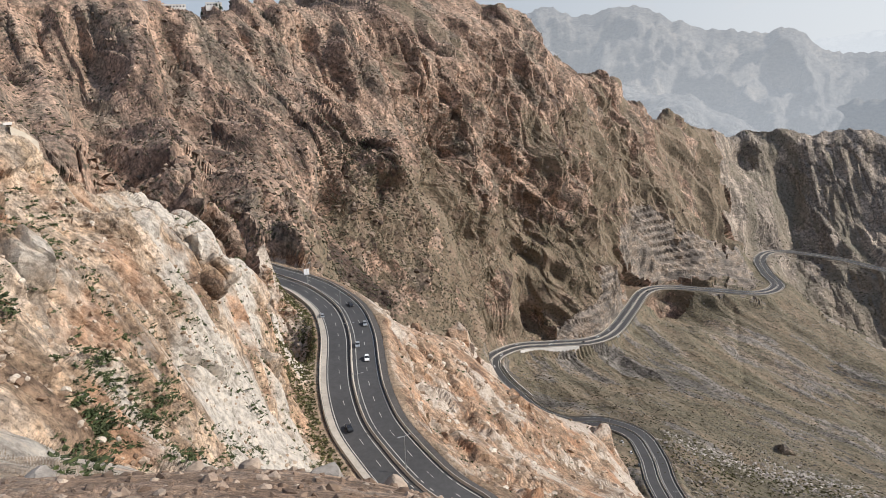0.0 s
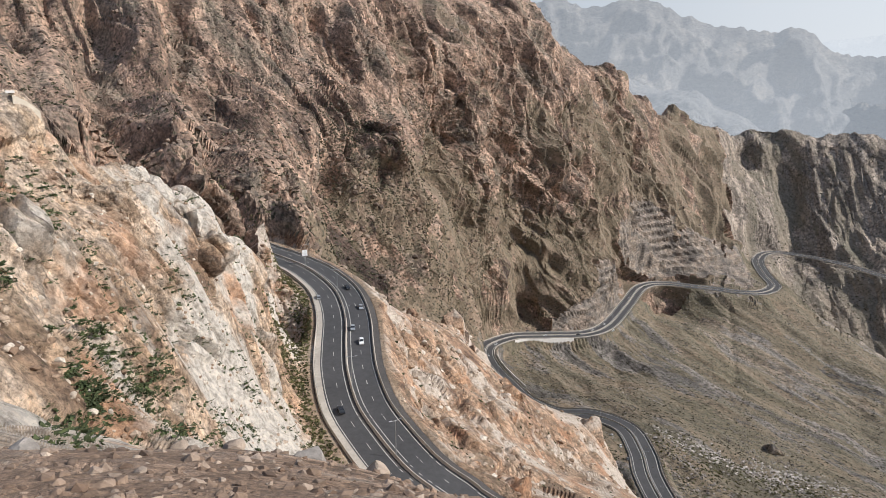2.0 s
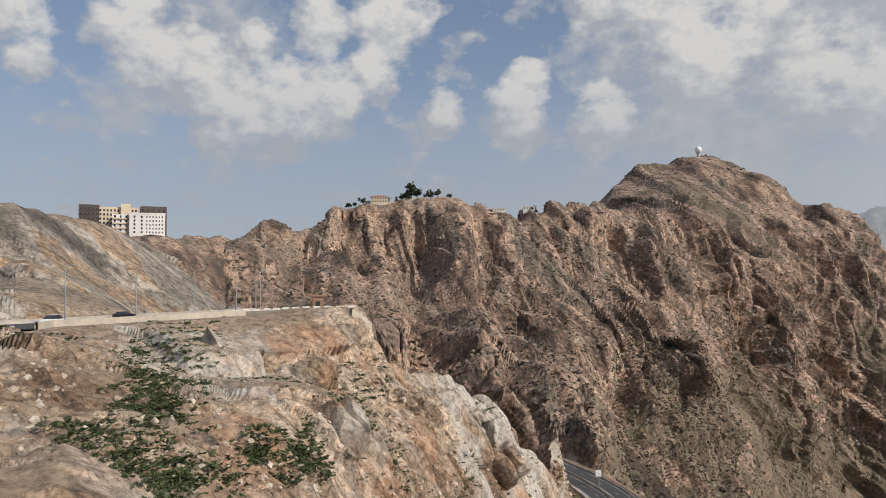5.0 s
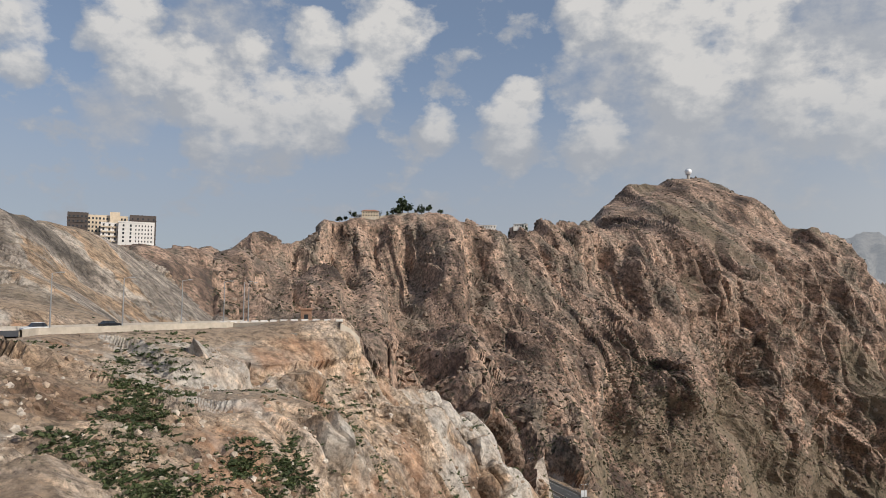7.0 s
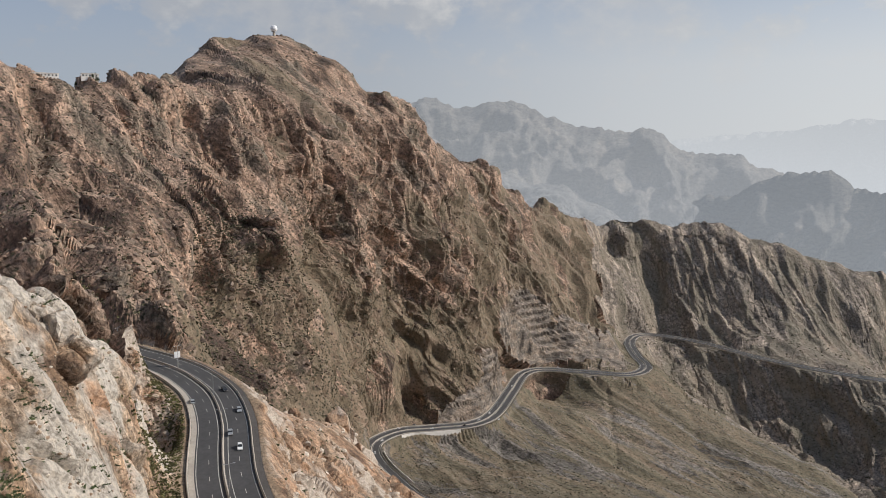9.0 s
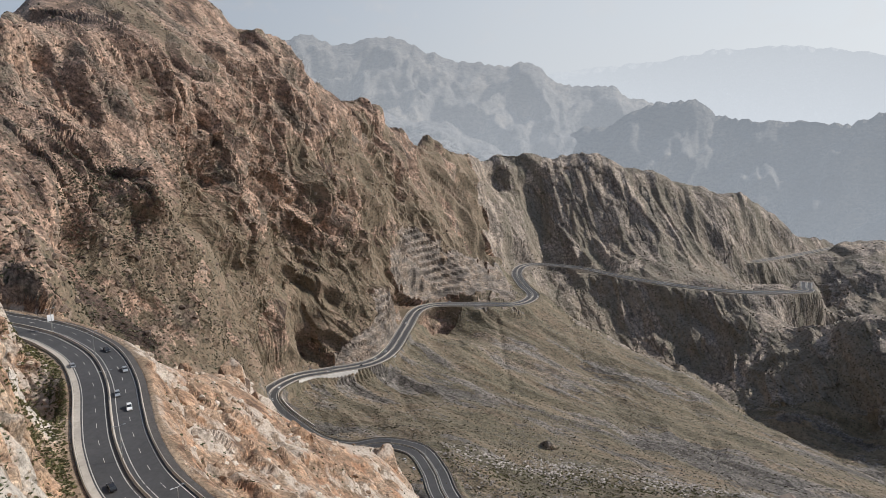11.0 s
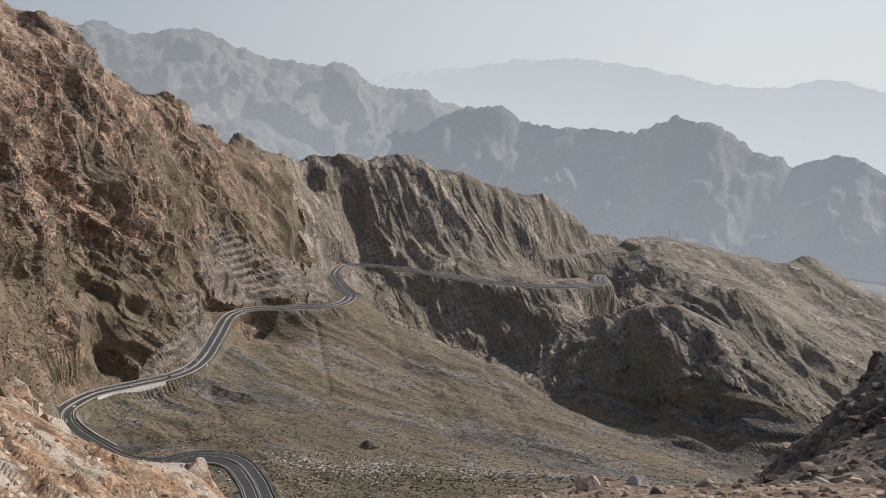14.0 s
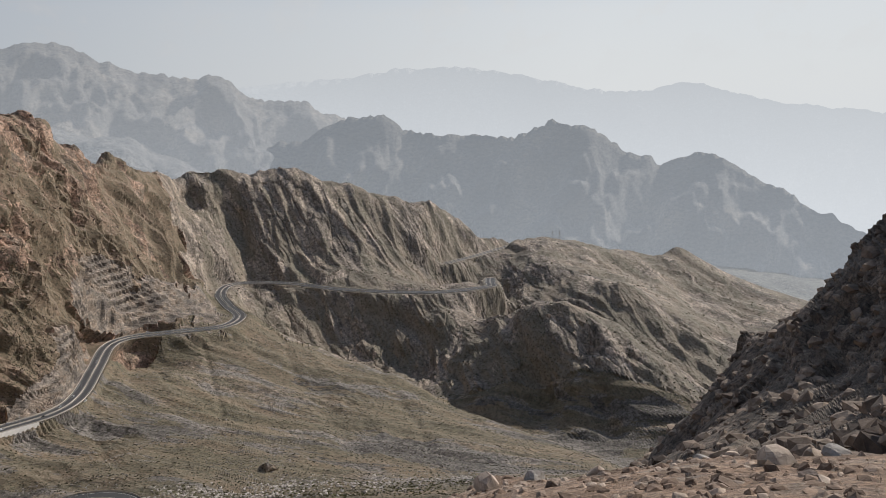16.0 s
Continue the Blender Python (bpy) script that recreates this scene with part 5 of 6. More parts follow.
# ---------------------------------------------------------------- vehicles
def car(m, colour, label, group, high=1.45, long=4.6):
    c = base("car", m, label, "car", group)
    half = long / 2
    body = bmesh.new()
    side = [(-half, 0.35), (-half, 0.85), (-half * 0.93, 0.95), (half * 0.45, 0.98), (half * 0.95, 0.78), (half, 0.6), (half, 0.35)]
    a = [body.verts.new((-0.9, y, z)) for y, z in side]
    b = [body.verts.new((0.9, y, z)) for y, z in side]
    body.faces.new(a)
    body.faces.new(b[::-1])
    for k in range(len(side)):
        body.faces.new((a[k], b[k], b[(k + 1) % len(side)], a[(k + 1) % len(side)]))
    bmesh.ops.recalc_face_normals(body, faces=body.faces)
    bmesh.ops.bevel(body, geom=list(body.edges), offset=0.05, segments=1, affect="EDGES")
    shell = part("body", body, colour, c)
    cab = bmesh.new()
    lo = [(-0.84, -half * 0.88), (0.84, -half * 0.88), (0.84, half * 0.42), (-0.84, half * 0.42)]
    hi = [(-0.68, -half * 0.62), (0.68, -half * 0.62), (0.68, half * 0.12), (-0.68, half * 0.12)]
    vl = [cab.verts.new((x, y, 0.93)) for x, y in lo]
    vh = [cab.verts.new((x, y, high - 0.04)) for x, y in hi]
    for k in range(4):
        cab.faces.new((vl[k], vl[(k + 1) % 4], vh[(k + 1) % 4], vh[k]))
    cab.faces.new(vh)
    part("windows", cab, DARK_GLASS, c)
    part("roof", box(bmesh.new(), -0.7, 0.7, -half * 0.64, half * 0.14, high - 0.06, high, 0.03), colour, c)
    for x in (-0.84, 0.84):
        for y in (-half * 0.6, half * 0.6):
            w = bmesh.new()
            tube(w, 0, 0, 0, 0.22, 0.33, 0.33, 14, Matrix.Translation((x, y, 0.33)) @ Matrix.Rotation(radians(90), 4, "Y"))
            wheel = part("wheel", w, RUBBER, c)
            r = bmesh.new()
            tube(r, 0, 0, 0, 0.24, 0.2, 0.2, 10, Matrix.Translation((x, y, 0.33)) @ Matrix.Rotation(radians(90), 4, "Y"))
            part("rim", r, STEEL, wheel)
    for x in (-0.65, 0.65):
        part("headlight", box(bmesh.new(), x - 0.16, x + 0.16, half - 0.06, half + 0.01, 0.6, 0.74, 0.02), LAMP_GLASS, shell)
    return c


PAINTS = [("white", plain("white_car_paint", (0.75, 0.75, 0.74), 0.3, grain=0.03)), ("black", plain("black_car_paint", (0.02, 0.02, 0.022), 0.25, grain=0.1)),
          ("silver", plain("silver_car_paint", (0.42, 0.43, 0.44), 0.35, 0.5, grain=0.05)), ("grey", plain("grey_car_paint", (0.12, 0.125, 0.13), 0.3, grain=0.05))]
made = {}


def place_car(p, line, k, where, toward):
    i = int(np.argmin(np.hypot(line[:, 0] - p[0], line[:, 1] - p[1])))
    i = min(max(i, 1), len(line) - 2)
    h = line[i + 1] - line[i - 1]
    side = (p[0] - line[i][0]) * h[1] - (p[1] - line[i][1]) * h[0]
    turn = -math.degrees(math.atan2(h[0], h[1])) + (180 if side * toward > 0 else 0)
    m = pose(p[0], p[1], line[i][2] + 0.02, math.degrees(math.atan2(h[2], np.hypot(h[0], h[1]))) * (-1 if side * toward > 0 else 1), 0, turn)
    shade, paint = PAINTS[k % 4]
    key = (shade, where)
    if key in made:
        copy_thing(made[key], m)
    else:
        made[key] = car(m, paint, shade + " passenger car with dark windows driving on the " + where, "cars on the " + where, 1.45 if k % 3 else 1.7)


for k, p in zip((0, 0, 2, 1, 2, 2, 0, 1), UPPER_CARS):
    place_car(p, UP, k, "upper road", 1)
for k, p in enumerate(LOWER_CARS):
    place_car(p, LOW, (0, 0, 3, 0, 2, 1, 0)[k % 7], "valley road", 1)
for k, p in zip((1, 0), CLIFF_CARS):
    place_car(p, CLF, k, "clifftop road", 1)

# road sign
sign = base("road_sign", facing(SIGN[0], 12), "blank white road sign on a steel post", "road sign")
part("post", tube(bmesh.new(), 0, 0, -0.5, 6.0, 0.12, 0.1), STEEL, sign)
part("panel", box(bmesh.new(), -1.35, 1.35, -0.15, -0.05, 5.2, 8.2, 0.03), RADOME_WHITE, sign, "white sign panel")
part("bracket", box(bmesh.new(), -1.1, 1.1, -0.05, 0.05, 6.4, 6.6), STEEL, sign)


# ---------------------------------------------------------------- buildings
def windows_on(parent, shared, x0, x1, z0, z1, nx, nz, y, turn=0.0, px=0.0, w=1.1, h=1.5):
    """Rows of recessed panes with a sill on one face."""
    for i in range(nx):
        for k in range(nz):
            x, z = x0 + (i + 0.5) * (x1 - x0) / nx, z0 + (k + 0.5) * (z1 - z0) / nz
            ob = new("window", shared)
            ob.parent = parent
            ob.matrix_basis = pose(x, y, z) if not turn else pose(px, x, z, 0, 0, turn)


def pane_mesh(w, h):
    bm = bmesh.new()
    box(bm, -w / 2, w / 2, -0.08, 0.1, -h / 2, h / 2)
    me = bpy.data.meshes.new("window")
    bm.to_mesh(me)
    bm.free()
    me.materials.append(DARK_GLASS)
    return me


def hotel(m):
    b = base("hotel", m, "large white and beige hotel with dark brown wings on the hillside", "building")
    wall = part("wall", box(bmesh.new(), 3, 28, 0, 26, -5, 16.2), WHITE_WALL, b, "white rendered front block")
    small, slit = pane_mesh(1.3, 1.7), pane_mesh(0.8, 1.4)
    windows_on(wall, small, 4, 14, 1, 15.5, 2, 5, 0.0)
    windows_on(wall, slit, 14, 27, 1, 15.5, 6, 5, 0.0)
    part("parapet", box(bmesh.new(), 2.8, 28.2, -0.2, 26.2, 16.2, 17.2), WHITE_WALL, b)
    porch = part("canopy", box(bmesh.new(), 10, 30, -4, 0, -1.2, -0.6), BROWN_WALL, b, "dark entrance canopy")
    part("base_storey", box(bmesh.new(), 4, 27, -1, 0, -6, -1.2), BEIGE_WALL, b)
    link = part("wall", box(bmesh.new(), -9, 3, 4, 20, -5, 16.0), WHITE_WALL, b, "white stair block with balconies")
    bal = bmesh.new()
    box(bal, -1.6, 1.6, -1.2, 0.1, -0.1, 1.0)
    bal_me = bpy.data.meshes.new("balcony")
    bal.to_mesh(bal_me)
    bal.free()
    bal_me.materials.append(BEIGE_WALL)
    for i in range(3):
        for k in range(4):
            o = new("balcony", bal_me)
            o.parent = link
            o.matrix_basis = pose(-7 + i * 4, 4, 1.5 + k * 3.6)
    windows_on(link, small, -9, 3, 2.4, 16, 3, 4, 4.0)
    rear = part("wall", box(bmesh.new(), -22, 10, 22, 40, -3, 23), BEIGE_WALL, b, "beige rear wing with rows of windows")
    windows_on(rear, small, -21, 9, 9, 22, 12, 4, 22.0)
    part("stair_tower", box(bmesh.new(), -3, 4, 19, 24, 0, 25.5), BEIGE_WALL, b)
    for x0, x1 in ((-32, -18), (11, 30)):
        wing = part("wing", box(bmesh.new(), x0, x1, 20, 38, -3, 24.2), BROWN_WALL, b, "dark brown clad wing")
        for k in range(6):
            part("floor_band", box(bmesh.new(), x0 - 0.3, x1 + 0.3, 19.7, 38.3, 2 + k * 3.6, 2.4 + k * 3.6), BROWN_WALL, wing)
        windows_on(wing, small, x0, x1, 4, 23, 5, 5, 20.0)


hotel(pose(0, 0, -0.5) @ facing(HOTEL[0]) @ Matrix.Scale(0.74, 4))


def house(p, w, d, h, wall_mat, label, roof=None, extra=0.0, storeys=2, sink=4):
    b = base("house", facing(p, extra), label, "house")
    wall = part("wall", box(bmesh.new(), -w / 2, w / 2, 0, d, -sink, h), wall_mat, b)
    windows_on(wall, pane_mesh(1.2, 1.4), -w / 2 + 0.5, w / 2 - 0.5, 0.3, h - 0.2, max(2, int(w / 3)), storeys, 0.0)
    r = bmesh.new()
    if roof:
        v = [r.verts.new(c) for c in ((-w / 2 - 0.6, -0.6, h), (w / 2 + 0.6, -0.6, h), (w / 2 + 0.6, d + 0.6, h), (-w / 2 - 0.6, d + 0.6, h), (-w / 4, d / 2, h + 2.0), (w / 4, d / 2, h + 2.0))]
        for f in ((0, 1, 5, 4), (1, 2, 5), (2, 3, 4, 5), (3, 0, 4), (3, 2, 1, 0)):
            r.faces.new([v[k] for k in f])
    else:
        box(r, -w / 2 - 0.3, w / 2 + 0.3, -0.3, d + 0.3, h, h + 0.5)
    part("roof", r, roof or wall_mat, b)


vx, vy, vz = seat(VILLA[0], -1.0)
house((vx, vy, vz + 3.0), 18, 10, 6.5, BEIGE_WALL, "beige villa with red tile roofs on the crest", TILE)
house((vx - 13, vy - 4, vz + 2.5), 7, 6, 3.0, WHITE_WALL, "small white outbuilding beside the villa", None, 0, 1)
for p, w, h in zip(WHITE_HOUSES, (16, 22), (3.4, 3.0)):
    house(seat(p), w, 8, h, WHITE_WALL, "low white house on the far crest", None, 0, 1)
for p, w, h, mt in zip(TOWN, (14, 17, 30, 28), (9, 6, 7, 13), (BROWN_WALL, WHITE_WALL, WHITE_WALL, BEIGE_WALL)):
    house(seat(p), w, 12, h, mt, "flat-roofed building of the hilltop town", None, 10, 3, 8)
stone_wall([seat(p) for p in TERRACE_WALL], 1.6, 1.0, 7, "pale stone terrace wall below the villa")

kiosk = base("stone_kiosk", facing((KIOSK[0][0], KIOSK[0][1], KIOSK[0][2])), "square red-brown stone kiosk with a flat cap on the clifftop", "kiosk")
body = part("wall", box(bmesh.new(), -1.15, 1.15, -1.15, 1.15, -1.2, 2.9, 0.04), BRICK, kiosk)
for k in range(6):
    part("stone_course", box(bmesh.new(), -1.18, 1.18, -1.18, 1.18, -0.1 + k * 0.5, 0.32 + k * 0.5, 0.03), BRICK, body)
part("roof", box(bmesh.new(), -1.45, 1.45, -1.45, 1.45, 2.9, 3.25, 0.05), BRICK, kiosk)
part("opening", box(bmesh.new(), -0.45, 0.45, -1.24, -1.15, 0.8, 1.9), DARK_GLASS, kiosk, "dark window opening")

radome = base("radome", facing(seat(RADOME[0], -1)), "white spherical radar dome on a tower on the summit", "radome")
s = bmesh.new()
bmesh.ops.create_icosphere(s, subdivisions=3, radius=5.6, matrix=Matrix.Translation((0, 0, 12.5)))
part("dome", s, RADOME_WHITE, radome)
part("tower", tube(bmesh.new(), 0, 0, -4, 8.2, 2.6, 2.2, 10), CONCRETE, radome)
part("platform", tube(bmesh.new(), 0, 0, 7.4, 8.2, 4.2, 4.2, 14), STEEL, radome)
for p in MASTS:
    mast = base("radio_mast", facing(seat(p)), "thin steel radio mast on the distant ridge", "mast", "masts on the ridge")
    part("pole", tube(bmesh.new(), 0, 0, -4, 24, 0.6, 0.25, 6), STEEL, mast)
    part("antenna", box(bmesh.new(), -0.9, 0.9, -0.4, 0.4, 15, 18), STEEL, mast)


# ---------------------------------------------------------------- planting and stones
rng = np.random.default_rng(5)


def leaf_cloud(n, size, spread, seed):
    """Vertices and quads of n small leaf clumps inside lumpy blobs."""
    r = np.random.default_rng(seed)
    lumps = r.normal(0, 1, (7, 3)) * [0.45, 0.45, 0.3] + [0, 0, 0.55]
    c = lumps[r.integers(0, 7, n)] + r.normal(0, 0.2, (n, 3))
    c[:, 2] = np.abs(c[:, 2])
    c *= spread
    a, b = r.normal(0, 1, (n, 3)), r.normal(0, 1, (n, 3))
    a /= np.linalg.norm(a, axis=1)[:, None]
    b -= a * (a * b).sum(1)[:, None]
    b /= np.linalg.norm(b, axis=1)[:, None]
    s = size * r.uniform(0.6, 1.4, (n, 1))
    V = np.stack([c - a * s - b * s * 0.6, c + a * s - b * s * 0.6, c + a * s * 0.7 + b * s, c - a * s * 0.7 + b * s], axis=1).reshape(-1, 3)
    return V, np.arange(4 * n).reshape(-1, 4)


def tree(p, wide, high, label, seed):
    t = base("tree", pose(p[0], p[1], p[2] - 0.4, 0, 0, seed * 40), label, "tree", "trees on the crest")
    trunk = bmesh.new()
    tube(trunk, 0, 0, 0, high * 0.5, 0.05 * high, 0.025 * high, 7)
    tr = part("trunk", trunk, BARK, t)
    for k in range(3):
        limb = bmesh.new()
        tube(limb, 0, 0, 0, high * 0.35, 0.02 * high, 0.008 * high, 5, Matrix.Translation((0, 0, high * 0.45)) @ Matrix.Rotation(k * 2.1, 4, "Z") @ Matrix.Rotation(0.7, 4, "X") @ Matrix.Translation((0, 0, high * 0.15)))
        part("limb", limb, BARK, tr)
    V, Q = leaf_cloud(420, 0.13 * wide / 2, np.array([wide / 2, wide / 2, high * 0.62]), seed)
    V[:, 2] += high * 0.25
    ob = new("crown", mesh_from("crown", V, Q, TREE_LEAF))
    ob.parent = t


sizes = [(6, 7), (5, 5), (7, 7), (2.4, 9), (4, 5), (11, 9), (17, 14), (12, 11), (6, 7), (7, 9), (9, 9), (6, 5), (4, 6), (3, 5), (4, 6), (4, 6)]
for k, (p, (w, h)) in enumerate(zip(CREST_TREES, sizes)):
    tree(seat(p), w, h, "dark cypress on the crest" if w < 3 else "dark green broadleaf tree on the rocky crest", k)

ICO = bmesh.new()
bmesh.ops.create_icosphere(ICO, subdivisions=1, radius=1.0)
ICO_V = np.array([v.co[:] for v in ICO.verts])
ICO_F = np.array([[v.index for v in f.verts] for f in ICO.faces])
ICO.free()


def scatter(name, where, size, mat, template, label, category, flat=(1, 1, 0.75), rough=0.3, sink=0.2):
    """Many copies of a template, turned and scaled, joined into one stuff object."""
    V, F = template
    n = len(where)
    turn = rng.uniform(0, 2 * math.pi, n)
    c, s = np.cos(turn)[:, None], np.sin(turn)[:, None]
    sc = size[:, None]
    W = np.repeat(V[None], n, 0) * (1 + rng.uniform(-rough, rough, (n, len(V), 1)))
    W = W * (np.array(flat)[None] * rng.uniform(0.7, 1.3, (n, 3)))[:, None, :]
    tilt = rng.uniform(-0.4, 0.4, n)[:, None]
    y, z = W[..., 1] * np.cos(tilt) - W[..., 2] * np.sin(tilt), W[..., 1] * np.sin(tilt) + W[..., 2] * np.cos(tilt)
    X = np.stack([(W[..., 0] * c - y * s) * sc, (W[..., 0] * s + y * c) * sc, z * sc], axis=-1)
    X += where[:, None, :] - np.array([0, 0, 1])[None, None] * (sc * sink)[:, None]
    Q = (F[None] + (np.arange(n) * len(V))[:, None, None]).reshape(-1, F.shape[1])
    ob = new(name, mesh_from(name, X.reshape(-1, 3), Q, mat))
    return tagged(ob, label, category, kind="stuff")


def pick(region, n, near=0, far=1e9, patch=0.0, lam=20.0, seed=9):
    """Places on the land of one region, in drifts where patch is set."""
    ok = np.nonzero((REGION == region) & (FREE > 0.8) & (LAND_D > near) & (LAND_D < far))[0]
    k = rng.choice(ok, min(len(ok), n * 6 if patch else n), replace=False)
    if patch:
        k = k[gradient_noise(LAND[k] / lam, seed) > patch][:n]
    return LAND[k]


SHRUB_T = leaf_cloud(34, 0.22, np.array([1, 1, 0.8]), 3)
TUFT_T = leaf_cloud(9, 0.42, np.array([1, 1, 0.7]), 4)
BALL = (ICO_V, ICO_F)
# mountain face
w = pick(3, 11000, 330, 1300)
scatter("scrub", w, rng.uniform(0.6, 1.5, len(w)), SCRUB, TUFT_T, "low dry scrub dotted over the mountain face", "scrub")
w = pick(3, 40000, 380, 1000)
w = w[(w[:, 2] < -40 + 40 * gradient_noise(w / 70, 21)) & (np.arctan2(w[:, 0], w[:, 1]) > -0.34)][:11000]
scatter("scrub", w, rng.uniform(0.6, 1.5, len(w)), SCRUB, TUFT_T, "olive scrub thick on the lower mountain slope", "scrub")
w = pick(3, 7000, 330, 1300)
scatter("boulders", w, rng.uniform(0.6, 2.4, len(w)) ** 1.2, BROWN_STONE, BALL, "brown boulders scattered over the mountain face", "boulders")
w = pick(4, 11000, 440, 1400)
scatter("scrub", w, rng.uniform(0.5, 1.2, len(w)), SCRUB, TUFT_T, "olive scrub dotted over the scree slope", "scrub")
w = pick(4, 6000, 440, 1400, 0.05, 60)
scatter("boulders", w, rng.uniform(0.4, 1.5, len(w)), GREY_STONE, BALL, "grey boulders strewn over the scree slope", "boulders")
w = pick(5, 6000, 900, 2300)
scatter("scrub", w, rng.uniform(1.0, 2.4, len(w)), SCRUB, TUFT_T, "scrub dotted over the dark ridge", "scrub")
w = pick(2, 2600, 120, 460)
scatter("boulders", w, rng.uniform(0.3, 1.0, len(w)) ** 1.4 * 2.0, WARM_STONE, BALL, "broken orange and white boulders below the road", "boulders")
w = pick(2, 1500, 120, 460, 0.05, 25)
scatter("shrubs", w, rng.uniform(0.3, 0.8, len(w)), SHRUB, TUFT_T, "small green shrubs among the boulders", "shrubs")
w = pick(1, 2600, 45, 400)
scatter("stones", w, rng.uniform(0.15, 0.6, len(w)), WARM_STONE, BALL, "loose pale stones on the cliff", "stones")
w = pick(1, 1500, 45, 260, 0.12, 16, 14)
scatter("shrubs", w, rng.uniform(0.3, 0.75, len(w)), SHRUB, SHRUB_T, "green shrubs in drifts on the cliff", "shrubs")
spots = []
for p in BUSH_SPOTS:
    a, d = math.atan2(p[0], p[1]), math.hypot(p[0], p[1])
    for _ in range(85):
        spots.append(on_slope(a + rng.normal(0, 0.02), p[2] / d + rng.normal(0, 0.03), d * 0.55))
w = np.array(spots)
scatter("shrubs", w, rng.uniform(0.25, 0.8, len(w)), SHRUB, SHRUB_T, "dense bright green shrubs on the cliff ledges", "shrubs")
# olive grass between cliff and road
spots = []
total = at_station(UP, 0)[2]
for _ in range(2600):
    p, h, _t = at_station(UP, rng.uniform(60, total - 90))
    x, y, z = side_of(p, h, 14.0 + abs(rng.normal(0, 6)))
    spots.append((x, y, ground(x, y)))
w = np.array(spots)
scatter("grass", w, rng.uniform(0.35, 0.8, len(w)), GRASS, TUFT_T, "olive green grass and scrub strip beside the road", "grass")
# pale boulders along the stream bed
spots, olive = [], []
stream = spline(sorted(LANDFORM["stream"][2]), 4)
for _ in range(2200):
    c = stream[rng.integers(0, len(stream))]
    x, y = c[0] + rng.normal(0, 12), c[1] + rng.normal(0, 14)
    spots.append((x, y, ground(x, y)))
    x, y = c[0] + rng.normal(-20, 40), c[1] + rng.normal(-25, 22)
    olive.append((x, y, ground(x, y)))
w = np.array(spots)
scatter("boulders", w, rng.uniform(0.4, 1.6, len(w)) ** 1.3, PALE_BOULDER, BALL, "pale grey boulders in the dry stream bed", "boulders")
w = np.array(olive)
scatter("scrub", w, rng.uniform(0.5, 1.3, len(w)), GRASS, TUFT_T, "olive green scrub beside the stream bed", "scrub")
# rubble at the lookout
w = pick(0, 6000, 3.5, 20)
scatter("rubble", w, rng.uniform(0.12, 0.5, len(w)) ** 2.4 * 0.5, BROWN_PALE, BALL, "loose brown rubble on the lookout's ledge", "rubble")
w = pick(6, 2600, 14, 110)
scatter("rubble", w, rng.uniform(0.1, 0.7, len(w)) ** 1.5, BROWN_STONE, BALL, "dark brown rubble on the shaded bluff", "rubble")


def boulder(p, size, mat, label, seed):
    r = random.Random(seed)
    bm = bmesh.new()
    bmesh.ops.create_icosphere(bm, subdivisions=2, radius=1.0)
    cuts = [(Vector((r.uniform(-1, 1), r.uniform(-1, 1), r.uniform(-0.5, 1))).normalized(), r.uniform(0.45, 0.8)) for _ in range(9)]
    for v in bm.verts:
        for n, d in cuts:
            over = v.co.dot(n) - d
            if over > 0:
                v.co -= n * over
        v.co *= 1 + 0.05 * noise.noise(v.co * 3 + Vector((seed, 0, 0)))
    bmesh.ops.scale(bm, vec=(size, size * r.uniform(0.7, 1), size * r.uniform(0.55, 0.85)), verts=bm.verts)
    ob = part("boulder", bm, mat)
    ob.matrix_basis = pose(p[0], p[1], ground(p[0], p[1]) + size * 0.12, r.uniform(-15, 15), r.uniform(-15, 15), r.uniform(0, 360))
    tagged(ob, label, "boulder", "boulders on the ledge")


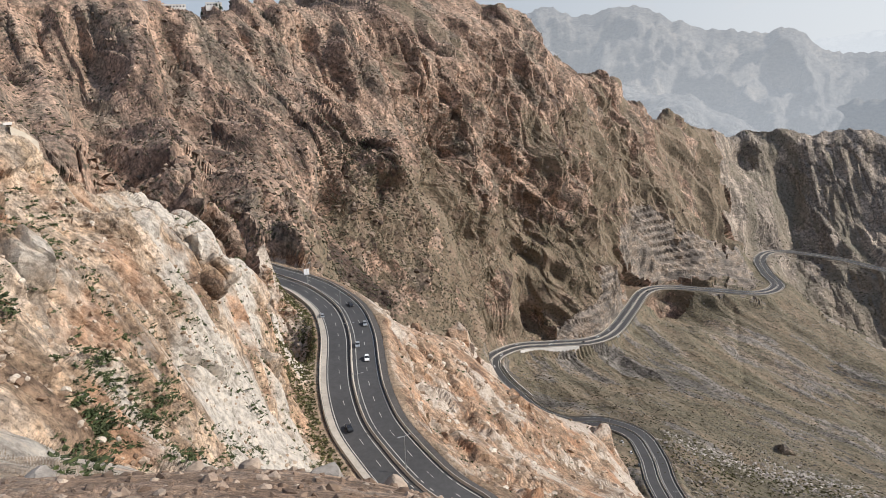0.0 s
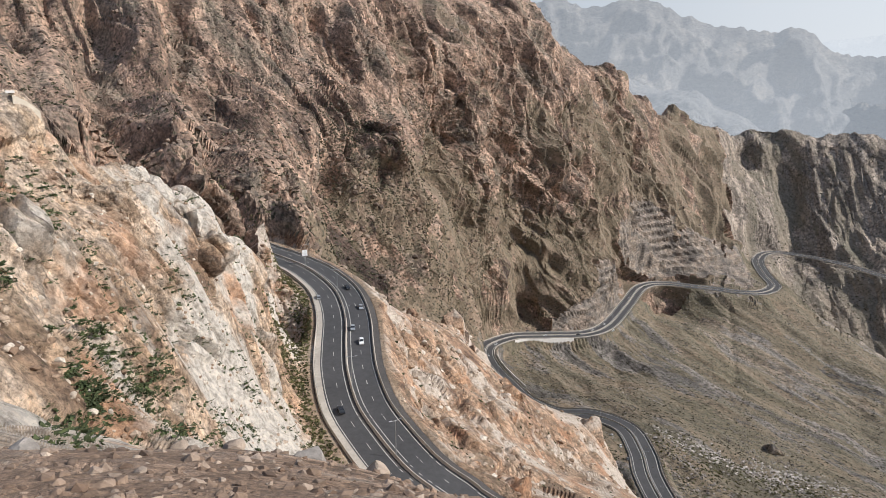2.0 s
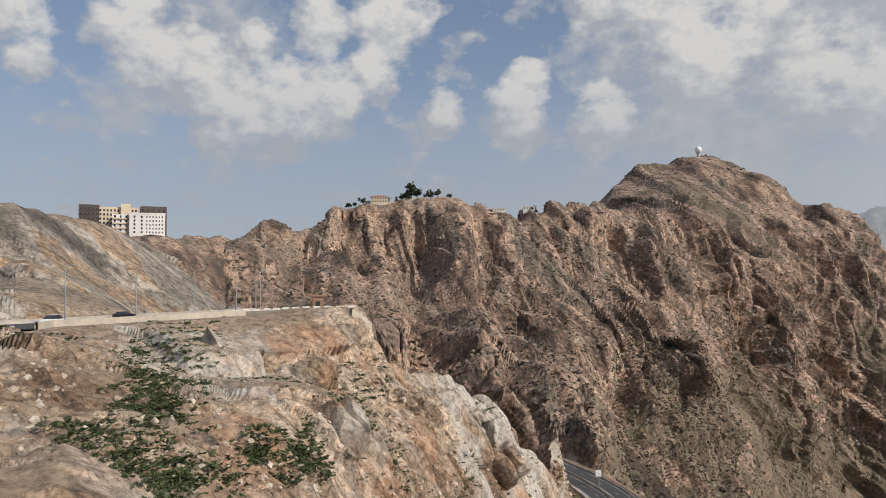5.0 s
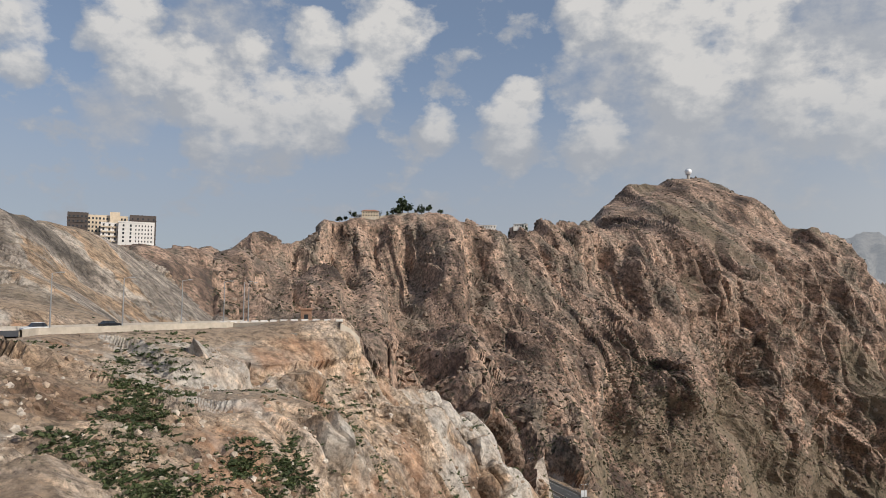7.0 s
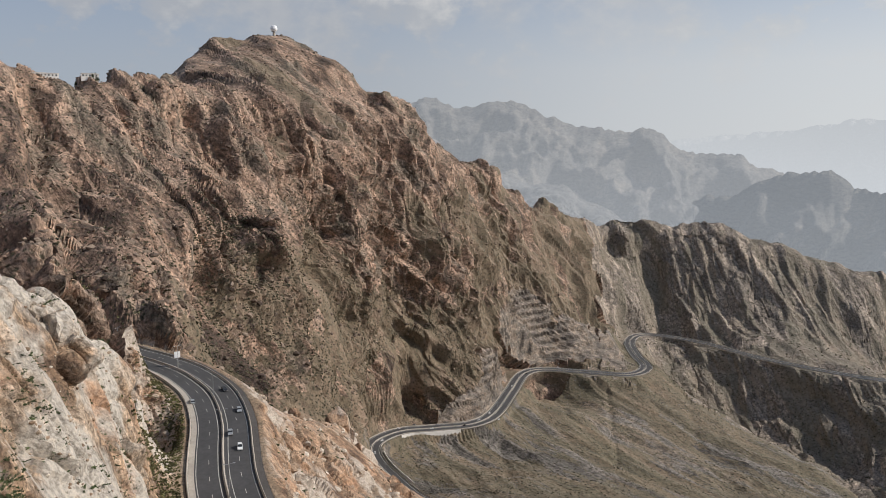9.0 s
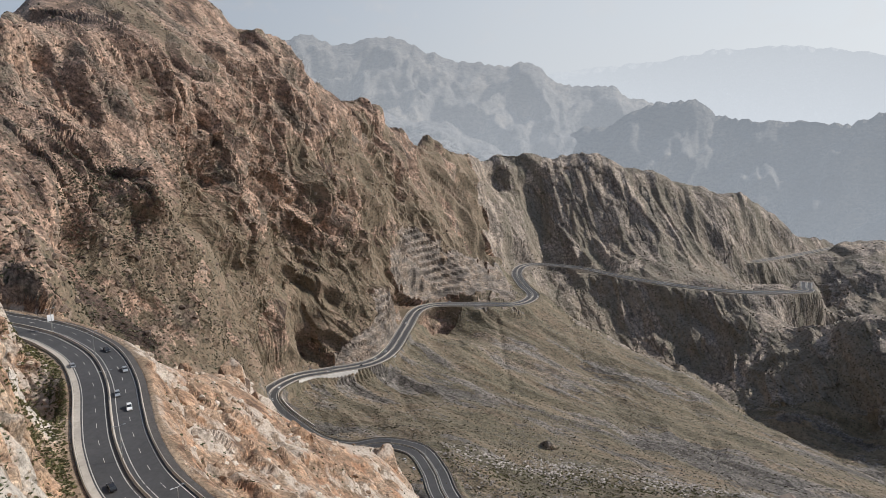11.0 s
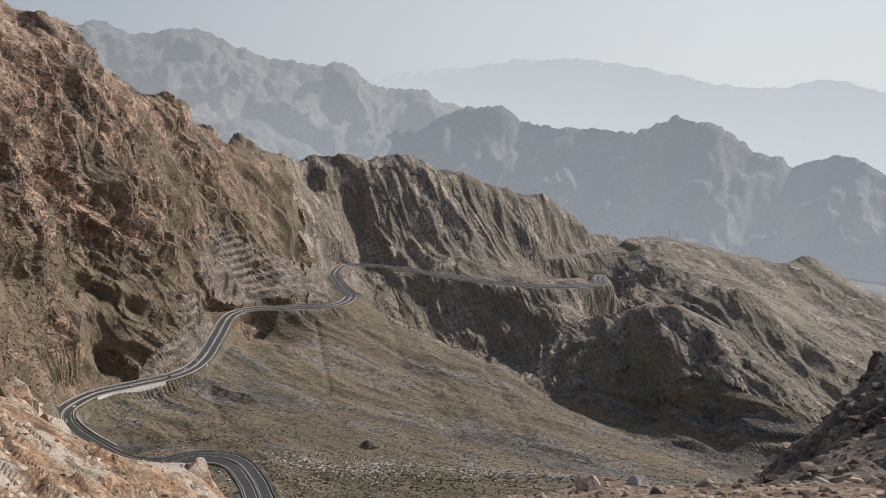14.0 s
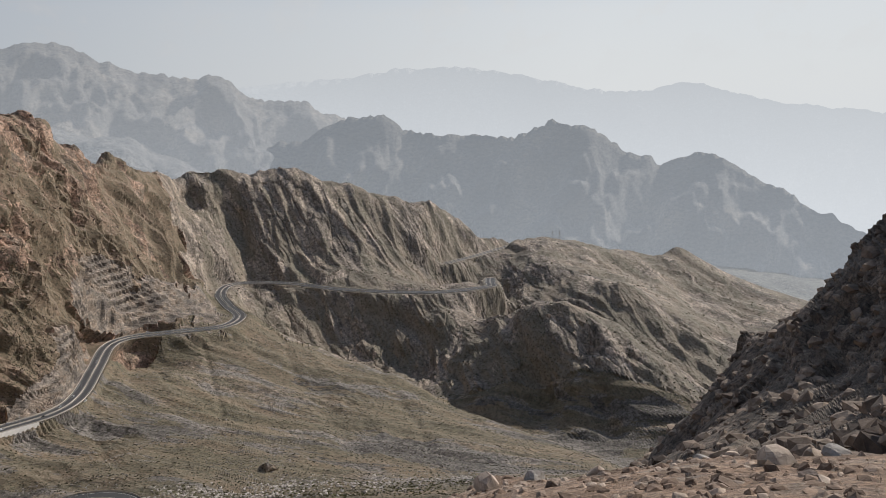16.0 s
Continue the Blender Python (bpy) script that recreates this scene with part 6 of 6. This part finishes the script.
def crag(p, size, mat, label, seed):
    """A large outcrop: stacked broken blocks cut by planes, one mesh."""
    r = random.Random(seed + 100)
    bm = bmesh.new()
    for part_no in range(3):
        got = bmesh.ops.create_icosphere(bm, subdivisions=3, radius=1.0)["verts"]
        cuts = [(Vector((r.uniform(-1, 1), r.uniform(-1, 1), r.uniform(-0.4, 1))).normalized(), r.uniform(0.4, 0.8)) for _ in range(12)]
        move = Vector((r.uniform(-0.6, 0.6), r.uniform(-0.4, 0.4), r.uniform(-0.5, 0.25))) * (part_no > 0)
        grow = 1.0 if part_no == 0 else r.uniform(0.5, 0.75)
        for v in got:
            for n, d in cuts:
                over = v.co.dot(n) - d
                if over > 0:
                    v.co -= n * over
            v.co = v.co * grow * (1 + 0.10 * noise.noise(v.co * 2.5 + Vector((seed, part_no, 0))) + 0.05 * noise.noise(v.co * 7)) + move
    bmesh.ops.scale(bm, vec=(size, size * 0.8, size), verts=bm.verts)
    ob = part("rock_outcrop", bm, mat)
    d = math.hypot(p[0], p[1])
    x, y, z = on_slope(math.atan2(p[0], p[1]), p[2] / d, d * 0.7)
    ob.matrix_basis = pose(x, y, z - size * 0.25, r.uniform(-12, 12), r.uniform(-12, 12), r.uniform(0, 360))
    tagged(ob, label, "rock outcrop", "outcrops on the slopes")


for k, (p, size) in enumerate(zip(CRAGS, (8, 6, 13, 10, 6, 4, 4, 9, 11, 15))):
    crag(p, size, SPUR if k < 9 else SCREE, "broken orange granite outcrop standing above the slope" if k < 9 else "dark rock outcrop in the scree slope", k)
for k, (p, size) in enumerate(zip(CLIFF_CRAGS, (5.5, 6, 4.5, 6, 7, 6, 7, 6))):
    crag(p, size, CLIFF, "blocky pink and white granite outcrop of the cliff", k + 40)


made_crags = [o for o in bpy.data.objects if o.name.startswith("rock_outcrop") and o.data.materials[0] == SPUR]
turns = random.Random(8)
for k, p in enumerate(pick(2, 44, 190, 440)):
    size = turns.uniform(0.25, 0.75)
    m = pose(p[0], p[1], p[2] - size * 2.0, turns.uniform(-20, 20), turns.uniform(-20, 20), turns.uniform(0, 360)) @ Matrix.Scale(size, 4)
    copy_thing(made_crags[k % len(made_crags)], m)


for k, p in enumerate(BOULDERS):
    boulder(p, (0.26, 0.2, 0.16, 0.2, 0.22, 0.26, 0.22, 0.18, 0.12, 0.14, 0.22, 0.24, 0.2, 0.13)[k], BROWN_PALE if k % 3 else GREY_STONE, "angular granite boulder lying on the rubble ledge", k)
